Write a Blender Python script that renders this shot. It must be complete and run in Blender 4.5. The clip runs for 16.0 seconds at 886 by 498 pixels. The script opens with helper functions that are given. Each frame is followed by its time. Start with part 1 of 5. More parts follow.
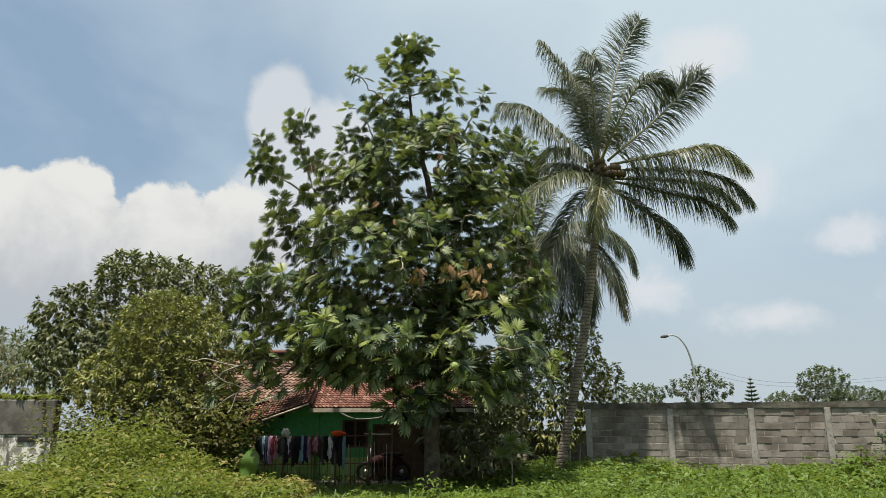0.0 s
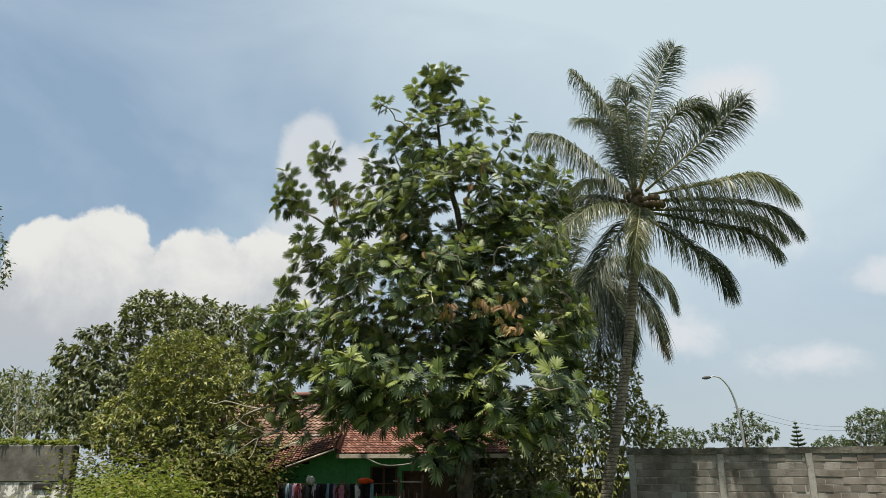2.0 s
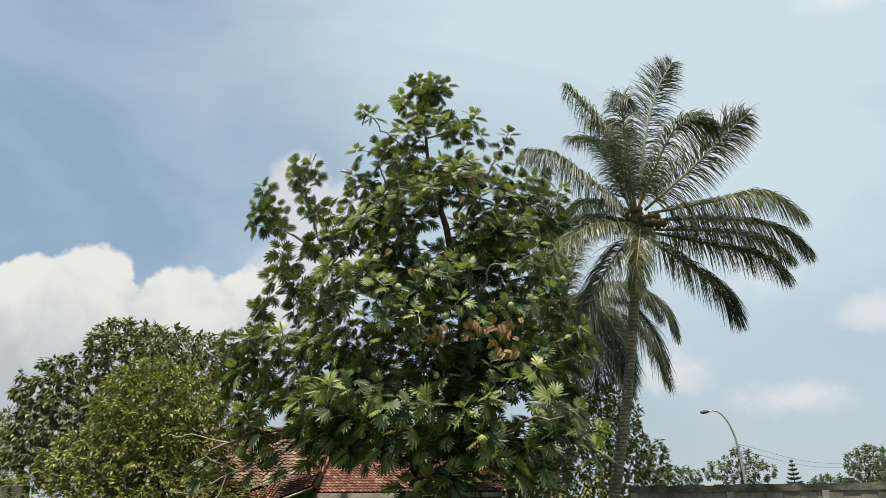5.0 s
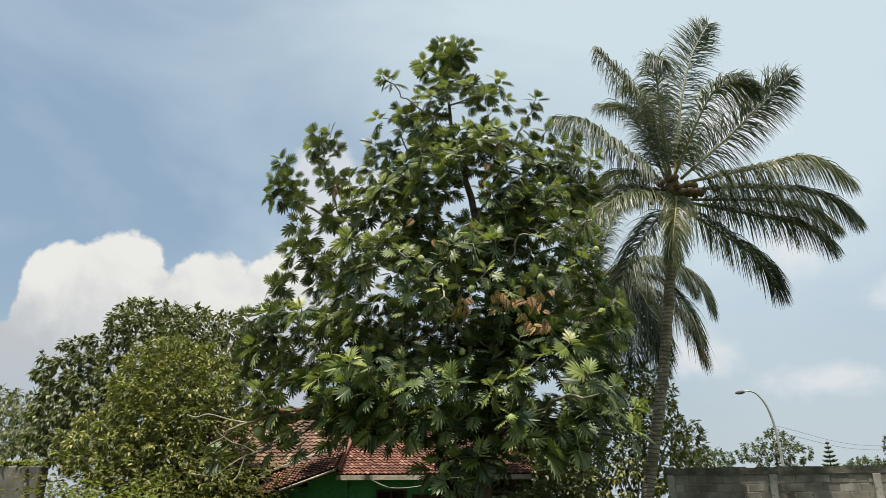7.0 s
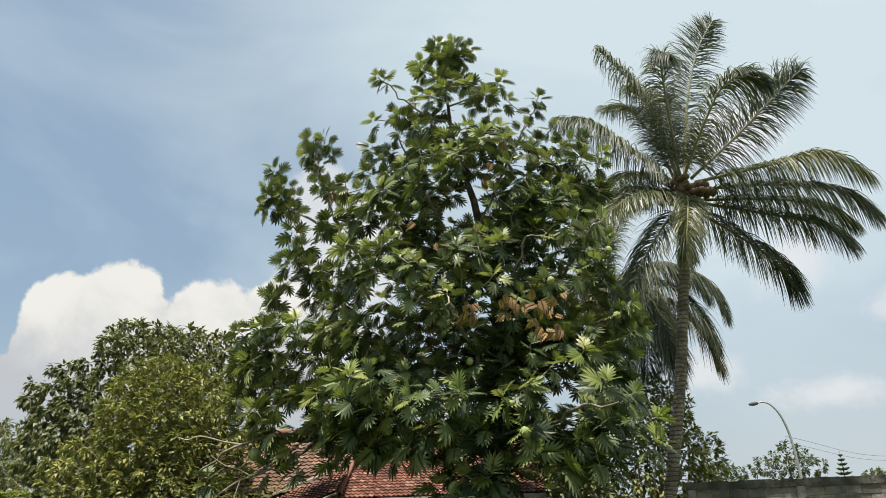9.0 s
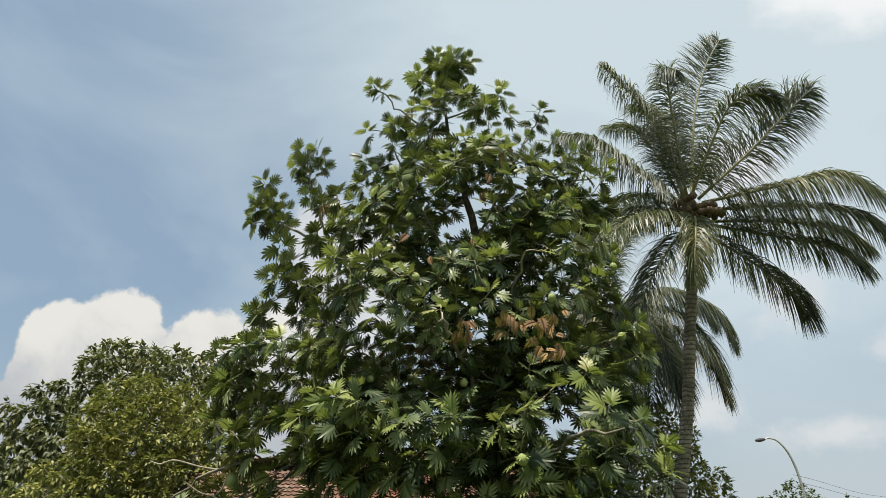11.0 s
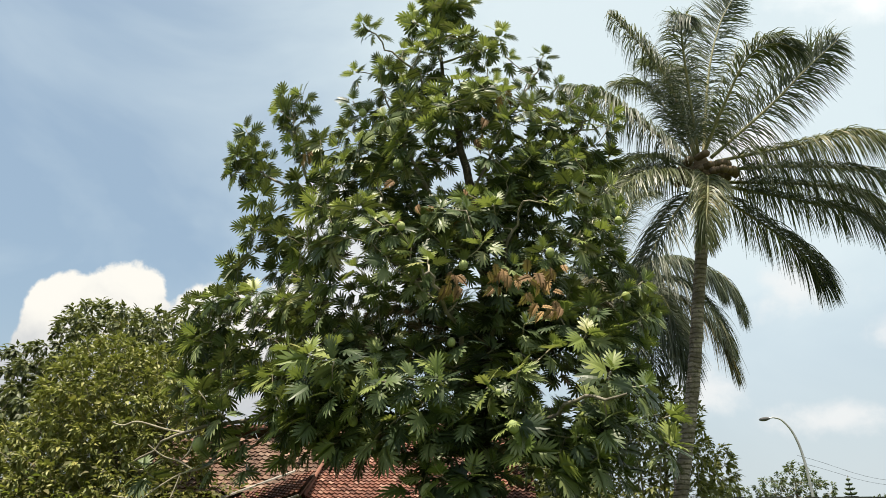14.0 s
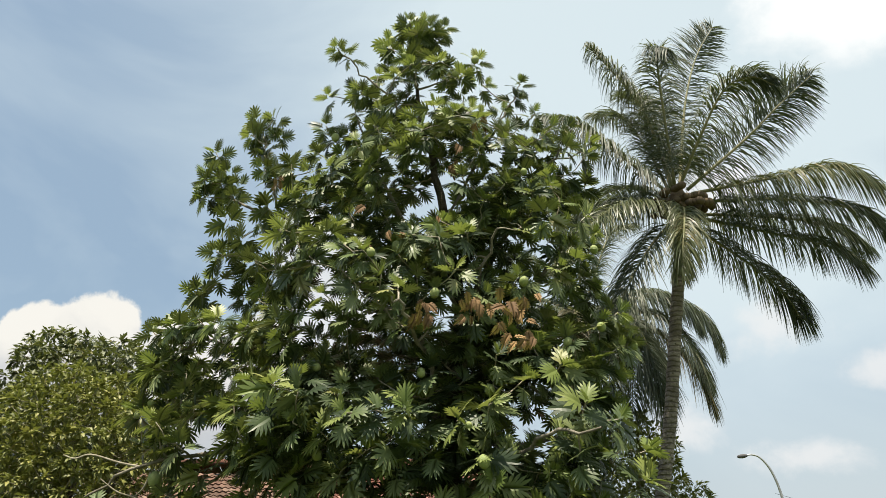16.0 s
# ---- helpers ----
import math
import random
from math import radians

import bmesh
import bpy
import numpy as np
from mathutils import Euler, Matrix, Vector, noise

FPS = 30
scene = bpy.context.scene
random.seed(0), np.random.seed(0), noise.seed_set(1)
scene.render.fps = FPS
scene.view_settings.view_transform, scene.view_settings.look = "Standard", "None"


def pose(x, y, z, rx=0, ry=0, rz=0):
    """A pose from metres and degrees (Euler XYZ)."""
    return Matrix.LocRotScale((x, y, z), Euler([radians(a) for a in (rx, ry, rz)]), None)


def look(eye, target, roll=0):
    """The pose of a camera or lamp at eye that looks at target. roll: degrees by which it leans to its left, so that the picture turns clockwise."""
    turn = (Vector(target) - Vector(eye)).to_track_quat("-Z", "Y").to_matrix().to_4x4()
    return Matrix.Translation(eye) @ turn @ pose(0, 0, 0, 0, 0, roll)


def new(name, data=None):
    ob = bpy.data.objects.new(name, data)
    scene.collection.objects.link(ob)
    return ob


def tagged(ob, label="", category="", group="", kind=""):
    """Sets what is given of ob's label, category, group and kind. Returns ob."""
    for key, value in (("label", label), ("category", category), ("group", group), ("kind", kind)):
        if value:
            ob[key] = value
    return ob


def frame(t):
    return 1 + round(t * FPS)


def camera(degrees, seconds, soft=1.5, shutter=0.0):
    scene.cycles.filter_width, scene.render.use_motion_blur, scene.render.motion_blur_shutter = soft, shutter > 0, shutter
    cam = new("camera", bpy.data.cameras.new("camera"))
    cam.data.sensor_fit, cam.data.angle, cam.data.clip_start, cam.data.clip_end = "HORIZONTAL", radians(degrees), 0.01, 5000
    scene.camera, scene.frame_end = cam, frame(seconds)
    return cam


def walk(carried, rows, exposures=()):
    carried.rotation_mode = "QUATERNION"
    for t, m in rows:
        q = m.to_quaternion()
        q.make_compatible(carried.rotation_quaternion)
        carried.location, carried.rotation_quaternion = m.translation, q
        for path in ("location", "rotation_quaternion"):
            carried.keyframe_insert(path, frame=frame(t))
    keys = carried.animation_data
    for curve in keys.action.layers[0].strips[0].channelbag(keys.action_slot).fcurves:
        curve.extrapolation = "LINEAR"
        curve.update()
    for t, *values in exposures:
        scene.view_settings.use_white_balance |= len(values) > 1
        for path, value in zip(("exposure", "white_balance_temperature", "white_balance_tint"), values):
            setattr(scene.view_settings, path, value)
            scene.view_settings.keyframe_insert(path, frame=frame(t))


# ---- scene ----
cam = camera(62.41, 16.0, soft=0.75)
# seconds, eye (metres), turn (degrees)
ROWS = [
    (0.0, 0.000, 0.000, 1.500, 103.87, 0.09, 0.11),
    (0.5, -0.037, 0.241, 1.512, 104.26, -0.23, 0.57),
    (1.0, -0.089, 0.495, 1.516, 104.11, -0.13, 0.43),
    (1.5, -0.036, 0.668, 1.499, 106.42, -0.06, 2.31),
    (2.0, -0.062, 0.913, 1.514, 107.27, 0.06, 2.45),
    (2.5, -0.121, 1.071, 1.464, 113.06, -2.71, -0.75),
    (3.0, -0.139, 1.329, 1.461, 111.35, 0.49, 1.40),
    (3.5, -0.100, 1.665, 1.503, 109.30, -0.35, -0.76),
    (4.0, -0.127, 1.895, 1.488, 109.61, 0.27, 0.79),
    (6.5, -0.162, 2.954, 1.518, 110.46, 0.34, 1.99),
    (7.0, -0.170, 3.158, 1.522, 108.96, 0.20, 3.52),
    (7.5, -0.150, 3.305, 1.491, 111.44, -0.33, 6.54),
    (8.0, -0.206, 3.570, 1.493, 110.86, 0.78, 4.20),
    (8.5, -0.315, 3.849, 1.503, 109.07, -1.19, 0.38),
    (9.0, -0.300, 4.034, 1.487, 110.67, 1.58, 3.95),
    (11.5, -0.214, 5.095, 1.451, 113.26, 0.37, 3.23),
    (12.0, -0.162, 5.287, 1.465, 111.65, -0.27, 2.45),
    (12.5, -0.149, 5.489, 1.459, 110.51, -1.77, 1.92),
    (13.0, -0.111, 5.712, 1.488, 109.22, 0.52, 3.16),
    (13.5, -0.087, 5.929, 1.468, 111.29, -0.98, 4.13),
    (14.0, -0.090, 6.076, 1.445, 111.57, -0.34, 3.53),
    (14.5, -0.135, 6.235, 1.445, 114.64, -1.75, 0.02),
    (15.0, -0.123, 6.366, 1.464, 112.60, -1.21, 2.14),
    (15.5, -0.035, 6.406, 1.476, 113.21, -0.26, 3.36),
    (16.0, 0.021, 6.404, 1.468, 114.24, -0.36, 1.82),
]
walk(cam, [(t, pose(x, y, z, rx, ry, rz)) for t, x, y, z, rx, ry, rz in ROWS], exposures=[(0.0, 0.70, 6500, 10), (2.0, 0.70, 6500, 10), (2.5, 0.52, 6500, 10), (3.0, 0.46, 6500, 10), (4.0, 0.66, 6500, 10), (6.5, 0.74, 6550, 10), (7.0, 0.74, 6550, 10), (7.5, 0.54, 6500, 10), (8.0, 0.72, 6600, 10), (9.0, 0.80, 6650, 10),
                                                                                          (11.5, 0.68, 6650, 10), (12.0, 0.83, 6700, 10), (12.5, 0.82, 6750, 10), (13.0, 1.15, 6900, 10), (13.5, 0.92, 6750, 10), (14.0, 0.98, 6800, 10), (15.0, 0.86, 6750, 10), (16.0, 0.90, 6750, 10)])

rng = np.random.default_rng(7)

# ---- light: high sun from the left, behind the camera, and a half-clouded sky ----
SUN_AZ, SUN_EL = 205.0, 73.0      # degrees clockwise from +y, degrees over the horizon
sun_way = Vector((math.sin(radians(SUN_AZ)) * math.cos(radians(SUN_EL)), math.cos(radians(SUN_AZ)) * math.cos(radians(SUN_EL)), math.sin(radians(SUN_EL))))
sun = new("sun", bpy.data.lights.new("sun", "SUN"))
sun.data.energy, sun.data.angle, sun.data.color = 5.0, radians(0.6), (1.0, 0.93, 0.80)
sun.matrix_world = look(sun_way * 50, (0, 0, 0))


class Nodes:
    """Short ways to add nodes to a tree."""

    def __init__(self, tree):
        self.tree = tree
        tree.nodes.clear()

    def add(self, kind, **sets):
        n = self.tree.nodes.new(kind)
        for k, v in sets.items():
            setattr(n, k, v)
        return n

    def put(self, socket, value):
        if isinstance(value, bpy.types.NodeSocket):
            self.tree.links.new(value, socket)
        elif value is not None:
            socket.default_value = value

    def math(self, op, a, b=None, c=None, clamp=False):
        n = self.add("ShaderNodeMath", operation=op, use_clamp=clamp)
        for s, v in zip(n.inputs, (a, b, c)):
            self.put(s, v)
        return n.outputs[0]

    def ramp(self, value, lo, hi, a=0.0, b=1.0):
        n = self.add("ShaderNodeMapRange", interpolation_type="SMOOTHSTEP")
        for s, v in zip(n.inputs[:5], (value, lo, hi, a, b)):
            self.put(s, v)
        return n.outputs[0]

    def mix(self, fac, a, b, blend="MIX"):
        n = self.add("ShaderNodeMix", data_type="RGBA", blend_type=blend)
        for s, v in ((n.inputs[0], fac), (n.inputs[6], a), (n.inputs[7], b)):
            self.put(s, (*v, 1) if isinstance(v, tuple) and len(v) == 3 else v)
        return n.outputs[2]

    def noise(self, vector, scale, detail=4.0, rough=0.55, warp=0.0):
        n = self.add("ShaderNodeTexNoise")
        self.put(n.inputs["Vector"], vector)
        for k, v in (("Scale", scale), ("Detail", detail), ("Roughness", rough), ("Distortion", warp)):
            n.inputs[k].default_value = v
        return n.outputs["Fac"]

    def scaled(self, vector, sx, sy, sz):
        n = self.add("ShaderNodeMapping")
        self.put(n.inputs["Vector"], vector)
        n.inputs["Scale"].default_value = (sx, sy, sz)
        return n.outputs[0]


world = bpy.data.worlds.new("sky")
scene.world = world
world.use_nodes = True
w = Nodes(world.node_tree)
sky = w.add("ShaderNodeTexSky", sky_type="NISHITA", sun_disc=False, sun_elevation=radians(SUN_EL), sun_rotation=radians(SUN_AZ), air_density=1.3, dust_density=2.5, ozone_density=1.6)
way = w.add("ShaderNodeTexCoord").outputs["Generated"]
xyz = w.add("ShaderNodeSeparateXYZ")
w.put(xyz.inputs[0], way)
az = w.math("MULTIPLY", w.math("ARCTAN2", xyz.outputs[0], xyz.outputs[1]), 57.296)
el = w.math("MULTIPLY", w.math("ARCSINE", xyz.outputs[2]), 57.296)
billow = w.noise(way, 9.0, 8.0, 0.6, 0.3)
fine = w.noise(way, 26.0, 5.0, 0.6)


def cloud(blobs, rough, soft, shift=0.0):
    """How much of a heap of clouds covers a way: blobs are azimuth, elevation and their two radii in degrees."""
    field = None
    for a, e, ra, re in blobs:
        u = w.math("DIVIDE", w.math("SUBTRACT", az, a), ra)
        v = w.math("DIVIDE", w.math("SUBTRACT", w.math("ADD", el, shift), e), re)
        one = w.math("SUBTRACT", 1.0, w.math("SQRT", w.math("ADD", w.math("MULTIPLY", u, u), w.math("MULTIPLY", v, v))))
        field = one if field is None else w.math("SMOOTH_MAX", field, one, 0.12)
    bumps = w.math("MULTIPLY", w.math("SUBTRACT", w.math("ADD", w.math("MULTIPLY", billow, 0.75), w.math("MULTIPLY", fine, 0.25)), 0.5), rough)
    field = w.math("ADD", field, bumps)
    return w.ramp(field, 0.0, soft), field


HEAPS = [(-28.0, 12.3, 4.4, 7.3), (-31.6, 11.6, 3.4, 6.0), (-35.2, 8.2, 3.6, 3.6), (-21.6, 12.0, 5.0, 6.6), (-16.5, 12.0, 5, 6.8), (-58, 9, 12, 8), (-80, 10, 14, 9), (-120, 12, 20, 8), (160, 12, 25, 9), (100, 10, 18, 7)]
TOWER = [(-13.6, 23.5, 3.2, 4.6), (-9.5, 20.5, 4.4, 5.5), (-13, 16, 5.5, 6)]
WISPS = [(23.5, 16.8, 4.2, 3.0), (21, 27, 4, 2.4), (24.5, 7.8, 5.0, 1.7), (15.5, 10, 3.5, 2.4), (30, 13, 4, 1.6), (36, 9, 6, 2)]
GLARE = [(34, 38.5, 10, 6.0), (40, 44, 12, 6), (48, 38, 14, 10), (70, 48, 20, 14)]
heap, heap_f = cloud(HEAPS, 1.0, 0.10)
tower, tower_f = cloud(TOWER, 1.1, 0.3)
wisp, wisp_f = cloud(WISPS, 3.0, 0.8)
glare, glare_f = cloud(GLARE, 1.2, 0.5)

drift = w.noise(w.scaled(way, 1.0, 1.0, 2.2), 2.3, 5.0, 0.5, 0.6)
veil = w.math("ADD", w.ramp(az, -34.0, 28.0, 0.0, 0.90), w.math("MULTIPLY", w.math("SUBTRACT", drift, 0.45), 1.5), clamp=True)
veil = w.math("ADD", w.math("MULTIPLY", veil, w.ramp(el, 6.0, 20.0, 0.55, 1.0)), w.math("MULTIPLY", w.ramp(el, 20.0, 42.0, 0.0, 0.38), w.ramp(az, -45.0, -5.0)), clamp=True)
SKY = 6.2      # the sky's own strength is 0.1
blue = w.mix(0.7, sky.outputs[0], tuple(SKY * v for v in (0.268, 0.378, 0.49)))
col = w.mix(veil, blue, tuple(SKY * v for v in (0.60, 0.71, 0.775)))
haze = w.ramp(el, -2.0, 16.0, 0.75, 0.0)
col = w.mix(haze, col, tuple(SKY * v for v in (0.535, 0.60, 0.64)))
col = w.mix(w.math("MULTIPLY", wisp, 0.72), col, tuple(SKY * v for v in (0.76, 0.78, 0.80)))
col = w.mix(w.math("MULTIPLY", tower, 0.75), col, tuple(SKY * v for v in (0.72, 0.74, 0.76)))
lit = w.ramp(w.math("ADD", el, w.math("MULTIPLY", w.math("SUBTRACT", billow, 0.5), 14.0)), 9.5, 17.0)
heap_c = w.mix(lit, tuple(SKY * v for v in (0.50, 0.53, 0.57)), tuple(SKY * v for v in (0.80, 0.80, 0.77)))
col = w.mix(w.math("MULTIPLY", heap, w.ramp(el, 3.0, 10.0)), col, heap_c)
col = w.mix(w.math("MULTIPLY", glare, 0.85), col, tuple(SKY * v for v in (0.93, 0.95, 0.96)))
back = w.add("ShaderNodeBackground")
w.put(back.inputs[0], col)
back.inputs[1].default_value = 0.1
w.put(w.add("ShaderNodeOutputWorld").inputs[0], back.outputs[0])


# ---- materials ----
def surface(name, rough=0.8, metal=0.0, spec=0.5):
    """A material with its Nodes, its Principled shader and the object's coordinates."""
    m = bpy.data.materials.new(name)
    m.use_nodes = True
    k = Nodes(m.node_tree)
    p = k.add("ShaderNodeBsdfPrincipled")
    p.inputs["Roughness"].default_value, p.inputs["Metallic"].default_value, p.inputs["Specular IOR Level"].default_value = rough, metal, spec
    out = k.add("ShaderNodeOutputMaterial")
    k.put(out.inputs[0], p.outputs[0])
    pos = k.add("ShaderNodeNewGeometry").outputs["Position"]
    return m, k, p, pos, out


def bump(k, p, height, strength, distance=0.02):
    n = k.add("ShaderNodeBump")
    n.inputs["Strength"].default_value, n.inputs["Distance"].default_value = strength, distance
    k.put(n.inputs["Height"], height)
    k.put(p.inputs["Normal"], n.outputs[0])


def chance(k):
    """A number of 0 to 1 for each leaf or piece."""
    island = k.add("ShaderNodeNewGeometry").outputs["Random Per Island"]
    ob = k.add("ShaderNodeObjectInfo").outputs["Random"]
    return k.math("FRACT", k.math("ADD", island, ob))


def ramp_of(k, fac, stops):
    n = k.add("ShaderNodeValToRGB")
    e = n.color_ramp.elements
    while len(e) < len(stops):
        e.new(0.5)
    for one, (at, c) in zip(e, stops):
        one.position, one.color = at, (*c, 1)
    k.put(n.inputs[0], fac)
    return n.outputs[0]


def leaf_material(name, stops, rough=0.45, thin=0.3, spec=0.5, patch=1.2):
    """Leaves: colour by leaf and by patch of the crown, light shining through."""
    m, k, p, pos, out = surface(name, rough, 0, spec)
    mixed = k.math("ADD", k.math("MULTIPLY", chance(k), 0.65), k.math("MULTIPLY", k.ramp(k.noise(pos, patch, 3), 0.3, 0.7), 0.35))
    c = ramp_of(k, mixed, stops)
    c = k.mix(k.math("MULTIPLY", k.noise(pos, 30, 3), 0.2), c, (0.03, 0.04, 0.012), "MIX")
    k.put(p.inputs["Base Color"], c)
    t = k.add("ShaderNodeBsdfTranslucent")
    k.put(t.inputs[0], k.mix(0.5, c, (0.28, 0.34, 0.05)))
    s = k.add("ShaderNodeMixShader")
    s.inputs[0].default_value = thin
    for i, v in ((1, p.outputs[0]), (2, t.outputs[0])):
        k.put(s.inputs[i], v)
    k.put(out.inputs[0], s.outputs[0])
    return m


def mottled(name, a, b, scale, rough=0.85, relief=0.4, c=None, spec=0.3, fine=None, metal=0.0, distance=0.02):
    """Two colours in patches, a third in finer stains, with relief."""
    m, k, p, pos, out = surface(name, rough, metal, spec)
    col = k.mix(k.ramp(k.noise(pos, scale, 5), 0.35, 0.65), a, b)
    n2 = k.noise(pos, fine or scale * 7, 4, 0.65)
    if c:
        col = k.mix(k.ramp(n2, 0.5, 0.72), col, c)
    k.put(p.inputs["Base Color"], col)
    if relief:
        bump(k, p, n2, relief, distance)
    return m


def pieces(name, stops, stain, rough=0.9, scale=3.0, relief=0.5):
    """Blocks, tiles or boards that differ from one to the next, with stains across them."""
    m, k, p, pos, out = surface(name, rough, 0, 0.25)
    col = ramp_of(k, chance(k), stops)
    col = k.mix(k.math("MULTIPLY", k.ramp(k.noise(pos, scale, 5, 0.6), 0.42, 0.66), 0.7), col, stain)
    g = k.noise(pos, 60, 4, 0.7)
    col = k.mix(k.math("MULTIPLY", g, 0.35), col, tuple(v * 0.45 for v in stain))
    k.put(p.inputs["Base Color"], col)
    bump(k, p, g, relief, 0.012)
    return m


BREAD = leaf_material("breadfruit_leaf", [(0.0, (0.012, 0.022, 0.013)), (0.3, (0.036, 0.058, 0.026)), (0.6, (0.095, 0.130, 0.052)), (0.88, (0.180, 0.213, 0.090)), (1.0, (0.31, 0.27, 0.155))], 0.44, 0.10, 0.28)
YOUNG = leaf_material("fresh_breadfruit_leaf", [(0.0, (0.075, 0.118, 0.030)), (0.4, (0.155, 0.210, 0.055)), (0.8, (0.25, 0.295, 0.088)), (1.0, (0.34, 0.335, 0.13))], 0.46, 0.28, 0.4)
DEAD = leaf_material("dead_leaf", [(0.0, (0.11, 0.062, 0.034)), (0.5, (0.22, 0.13, 0.07)), (1.0, (0.44, 0.28, 0.13))], 0.7, 0.2, 0.2)
MANGO = leaf_material("dark_leaf", [(0.0, (0.022, 0.031, 0.015)), (0.5, (0.088, 0.105, 0.042)), (0.85, (0.17, 0.18, 0.070)), (1.0, (0.27, 0.21, 0.095))], 0.5, 0.14, 0.32)
YELLOWISH = leaf_material("light_leaf", [(0.0, (0.040, 0.052, 0.015)), (0.5, (0.175, 0.192, 0.052)), (0.9, (0.31, 0.295, 0.088)), (1.0, (0.42, 0.31, 0.11))], 0.5, 0.2, 0.3)
WEED = leaf_material("weed_leaf", [(0.0, (0.0441, 0.084, 0.0139)), (0.4, (0.0882, 0.1554, 0.0204)), (0.8, (0.1323, 0.21, 0.0277)), (1.0, (0.194, 0.21, 0.0462))], 0.5, 0.35, 0.35, 0.7)
BUSH = leaf_material("bush_leaf", [(0.0, (0.0554, 0.089, 0.0118)), (0.4, (0.1159, 0.1558, 0.0185)), (0.8, (0.1714, 0.2003, 0.0252)), (1.0, (0.2722, 0.1959, 0.042))], 0.5, 0.38, 0.35, 0.7)
DRYBUSH = leaf_material("dry_leaf", [(0.0, (0.054, 0.0495, 0.018)), (0.5, (0.09, 0.09, 0.027)), (1.0, (0.171, 0.135, 0.054))], 0.6, 0.25, 0.25)
STRAW = leaf_material("straw_leaf", [(0.0, (0.10, 0.11, 0.03)), (0.5, (0.20, 0.18, 0.055)), (1.0, (0.34, 0.26, 0.10))], 0.65, 0.3, 0.2)
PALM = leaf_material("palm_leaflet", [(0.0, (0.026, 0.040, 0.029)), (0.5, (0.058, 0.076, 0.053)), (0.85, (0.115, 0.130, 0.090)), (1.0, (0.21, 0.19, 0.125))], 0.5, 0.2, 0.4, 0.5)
# yellower, lighter copy of PALM: pale fronds with sunlight put into their colour
PALMSUN = leaf_material("sunlit_palm_leaflet", [(0.0, (0.040, 0.055, 0.022)), (0.5, (0.085, 0.100, 0.045)), (0.85, (0.14, 0.135, 0.06)), (1.0, (0.24, 0.19, 0.08))], 0.42, 0.2, 0.45, 0.5)
PALMDRY = leaf_material("dry_palm_leaflet", [(0.0, (0.045, 0.042, 0.022)), (0.5, (0.085, 0.078, 0.040)), (1.0, (0.18, 0.14, 0.075))], 0.5, 0.2, 0.3, 0.5)
PALMRIB = mottled("palm_stalk", (0.15, 0.16, 0.07), (0.22, 0.20, 0.10), 3.0, 0.5, 0.1, (0.13, 0.11, 0.06))
# bluish distance haze is mixed into the leaf colour itself
FAR = leaf_material("hazed_far_leaf", [(0.0, (0.036, 0.056, 0.034)), (0.6, (0.062, 0.088, 0.046)), (1.0, (0.105, 0.125, 0.062))], 0.6, 0.15, 0.3)
BANANA = leaf_material("broad_leaf", [(0.0, (0.06, 0.12, 0.018)), (1.0, (0.09, 0.165, 0.026))], 0.4, 0.25, 0.4)
BARK = mottled("bark", (0.055, 0.045, 0.034), (0.12, 0.10, 0.076), 5.0, 0.92, 1.0, (0.05, 0.045, 0.03), fine=26.0, distance=0.05)
LIMB = mottled("limb_bark", (0.13, 0.115, 0.09), (0.25, 0.225, 0.18), 6.0, 0.9, 0.8, (0.08, 0.075, 0.05), fine=30.0, distance=0.03)
TWIG = mottled("twig_bark", (0.20, 0.175, 0.13), (0.34, 0.31, 0.24), 4.0, 0.85, 0.4, (0.10, 0.10, 0.05))


def ringed_bark():
    """A palm's trunk: leaf scars run round it as narrow dark rings."""
    m, k, p, pos, out = surface("palm_bark", 0.9, 0, 0.2)
    s = k.add("ShaderNodeSeparateXYZ")
    k.put(s.inputs[0], pos)
    ring = k.math("SINE", k.math("ADD", k.math("MULTIPLY", s.outputs[2], 62.0), k.math("MULTIPLY", k.noise(pos, 3.0, 3), 9.0)))
    ring = k.ramp(ring, 0.1, 0.95)
    col = k.mix(k.ramp(k.noise(pos, 2.5, 5), 0.35, 0.65), (0.17, 0.145, 0.115), (0.33, 0.285, 0.235))
    col = k.mix(k.ramp(k.noise(pos, 16, 4), 0.5, 0.7), col, (0.13, 0.115, 0.09))
    k.put(p.inputs["Base Color"], k.mix(k.math("MULTIPLY", ring, 0.6), col, (0.10, 0.085, 0.068)))
    bump(k, p, k.math("SUBTRACT", k.noise(pos, 30, 4), ring), 0.8, 0.03)
    return m


PALMBARK = ringed_bark()
FRUIT = mottled("breadfruit_skin", (0.22, 0.28, 0.10), (0.31, 0.34, 0.14), 9.0, 0.6, 0.5, (0.24, 0.27, 0.10))
NUT = mottled("coconut_husk", (0.085, 0.058, 0.034), (0.13, 0.092, 0.05), 3.0, 0.65, 0.2, (0.075, 0.048, 0.028))
COIR = mottled("coir", (0.11, 0.075, 0.04), (0.18, 0.13, 0.07), 5.0, 0.9, 0.9, (0.06, 0.045, 0.03))


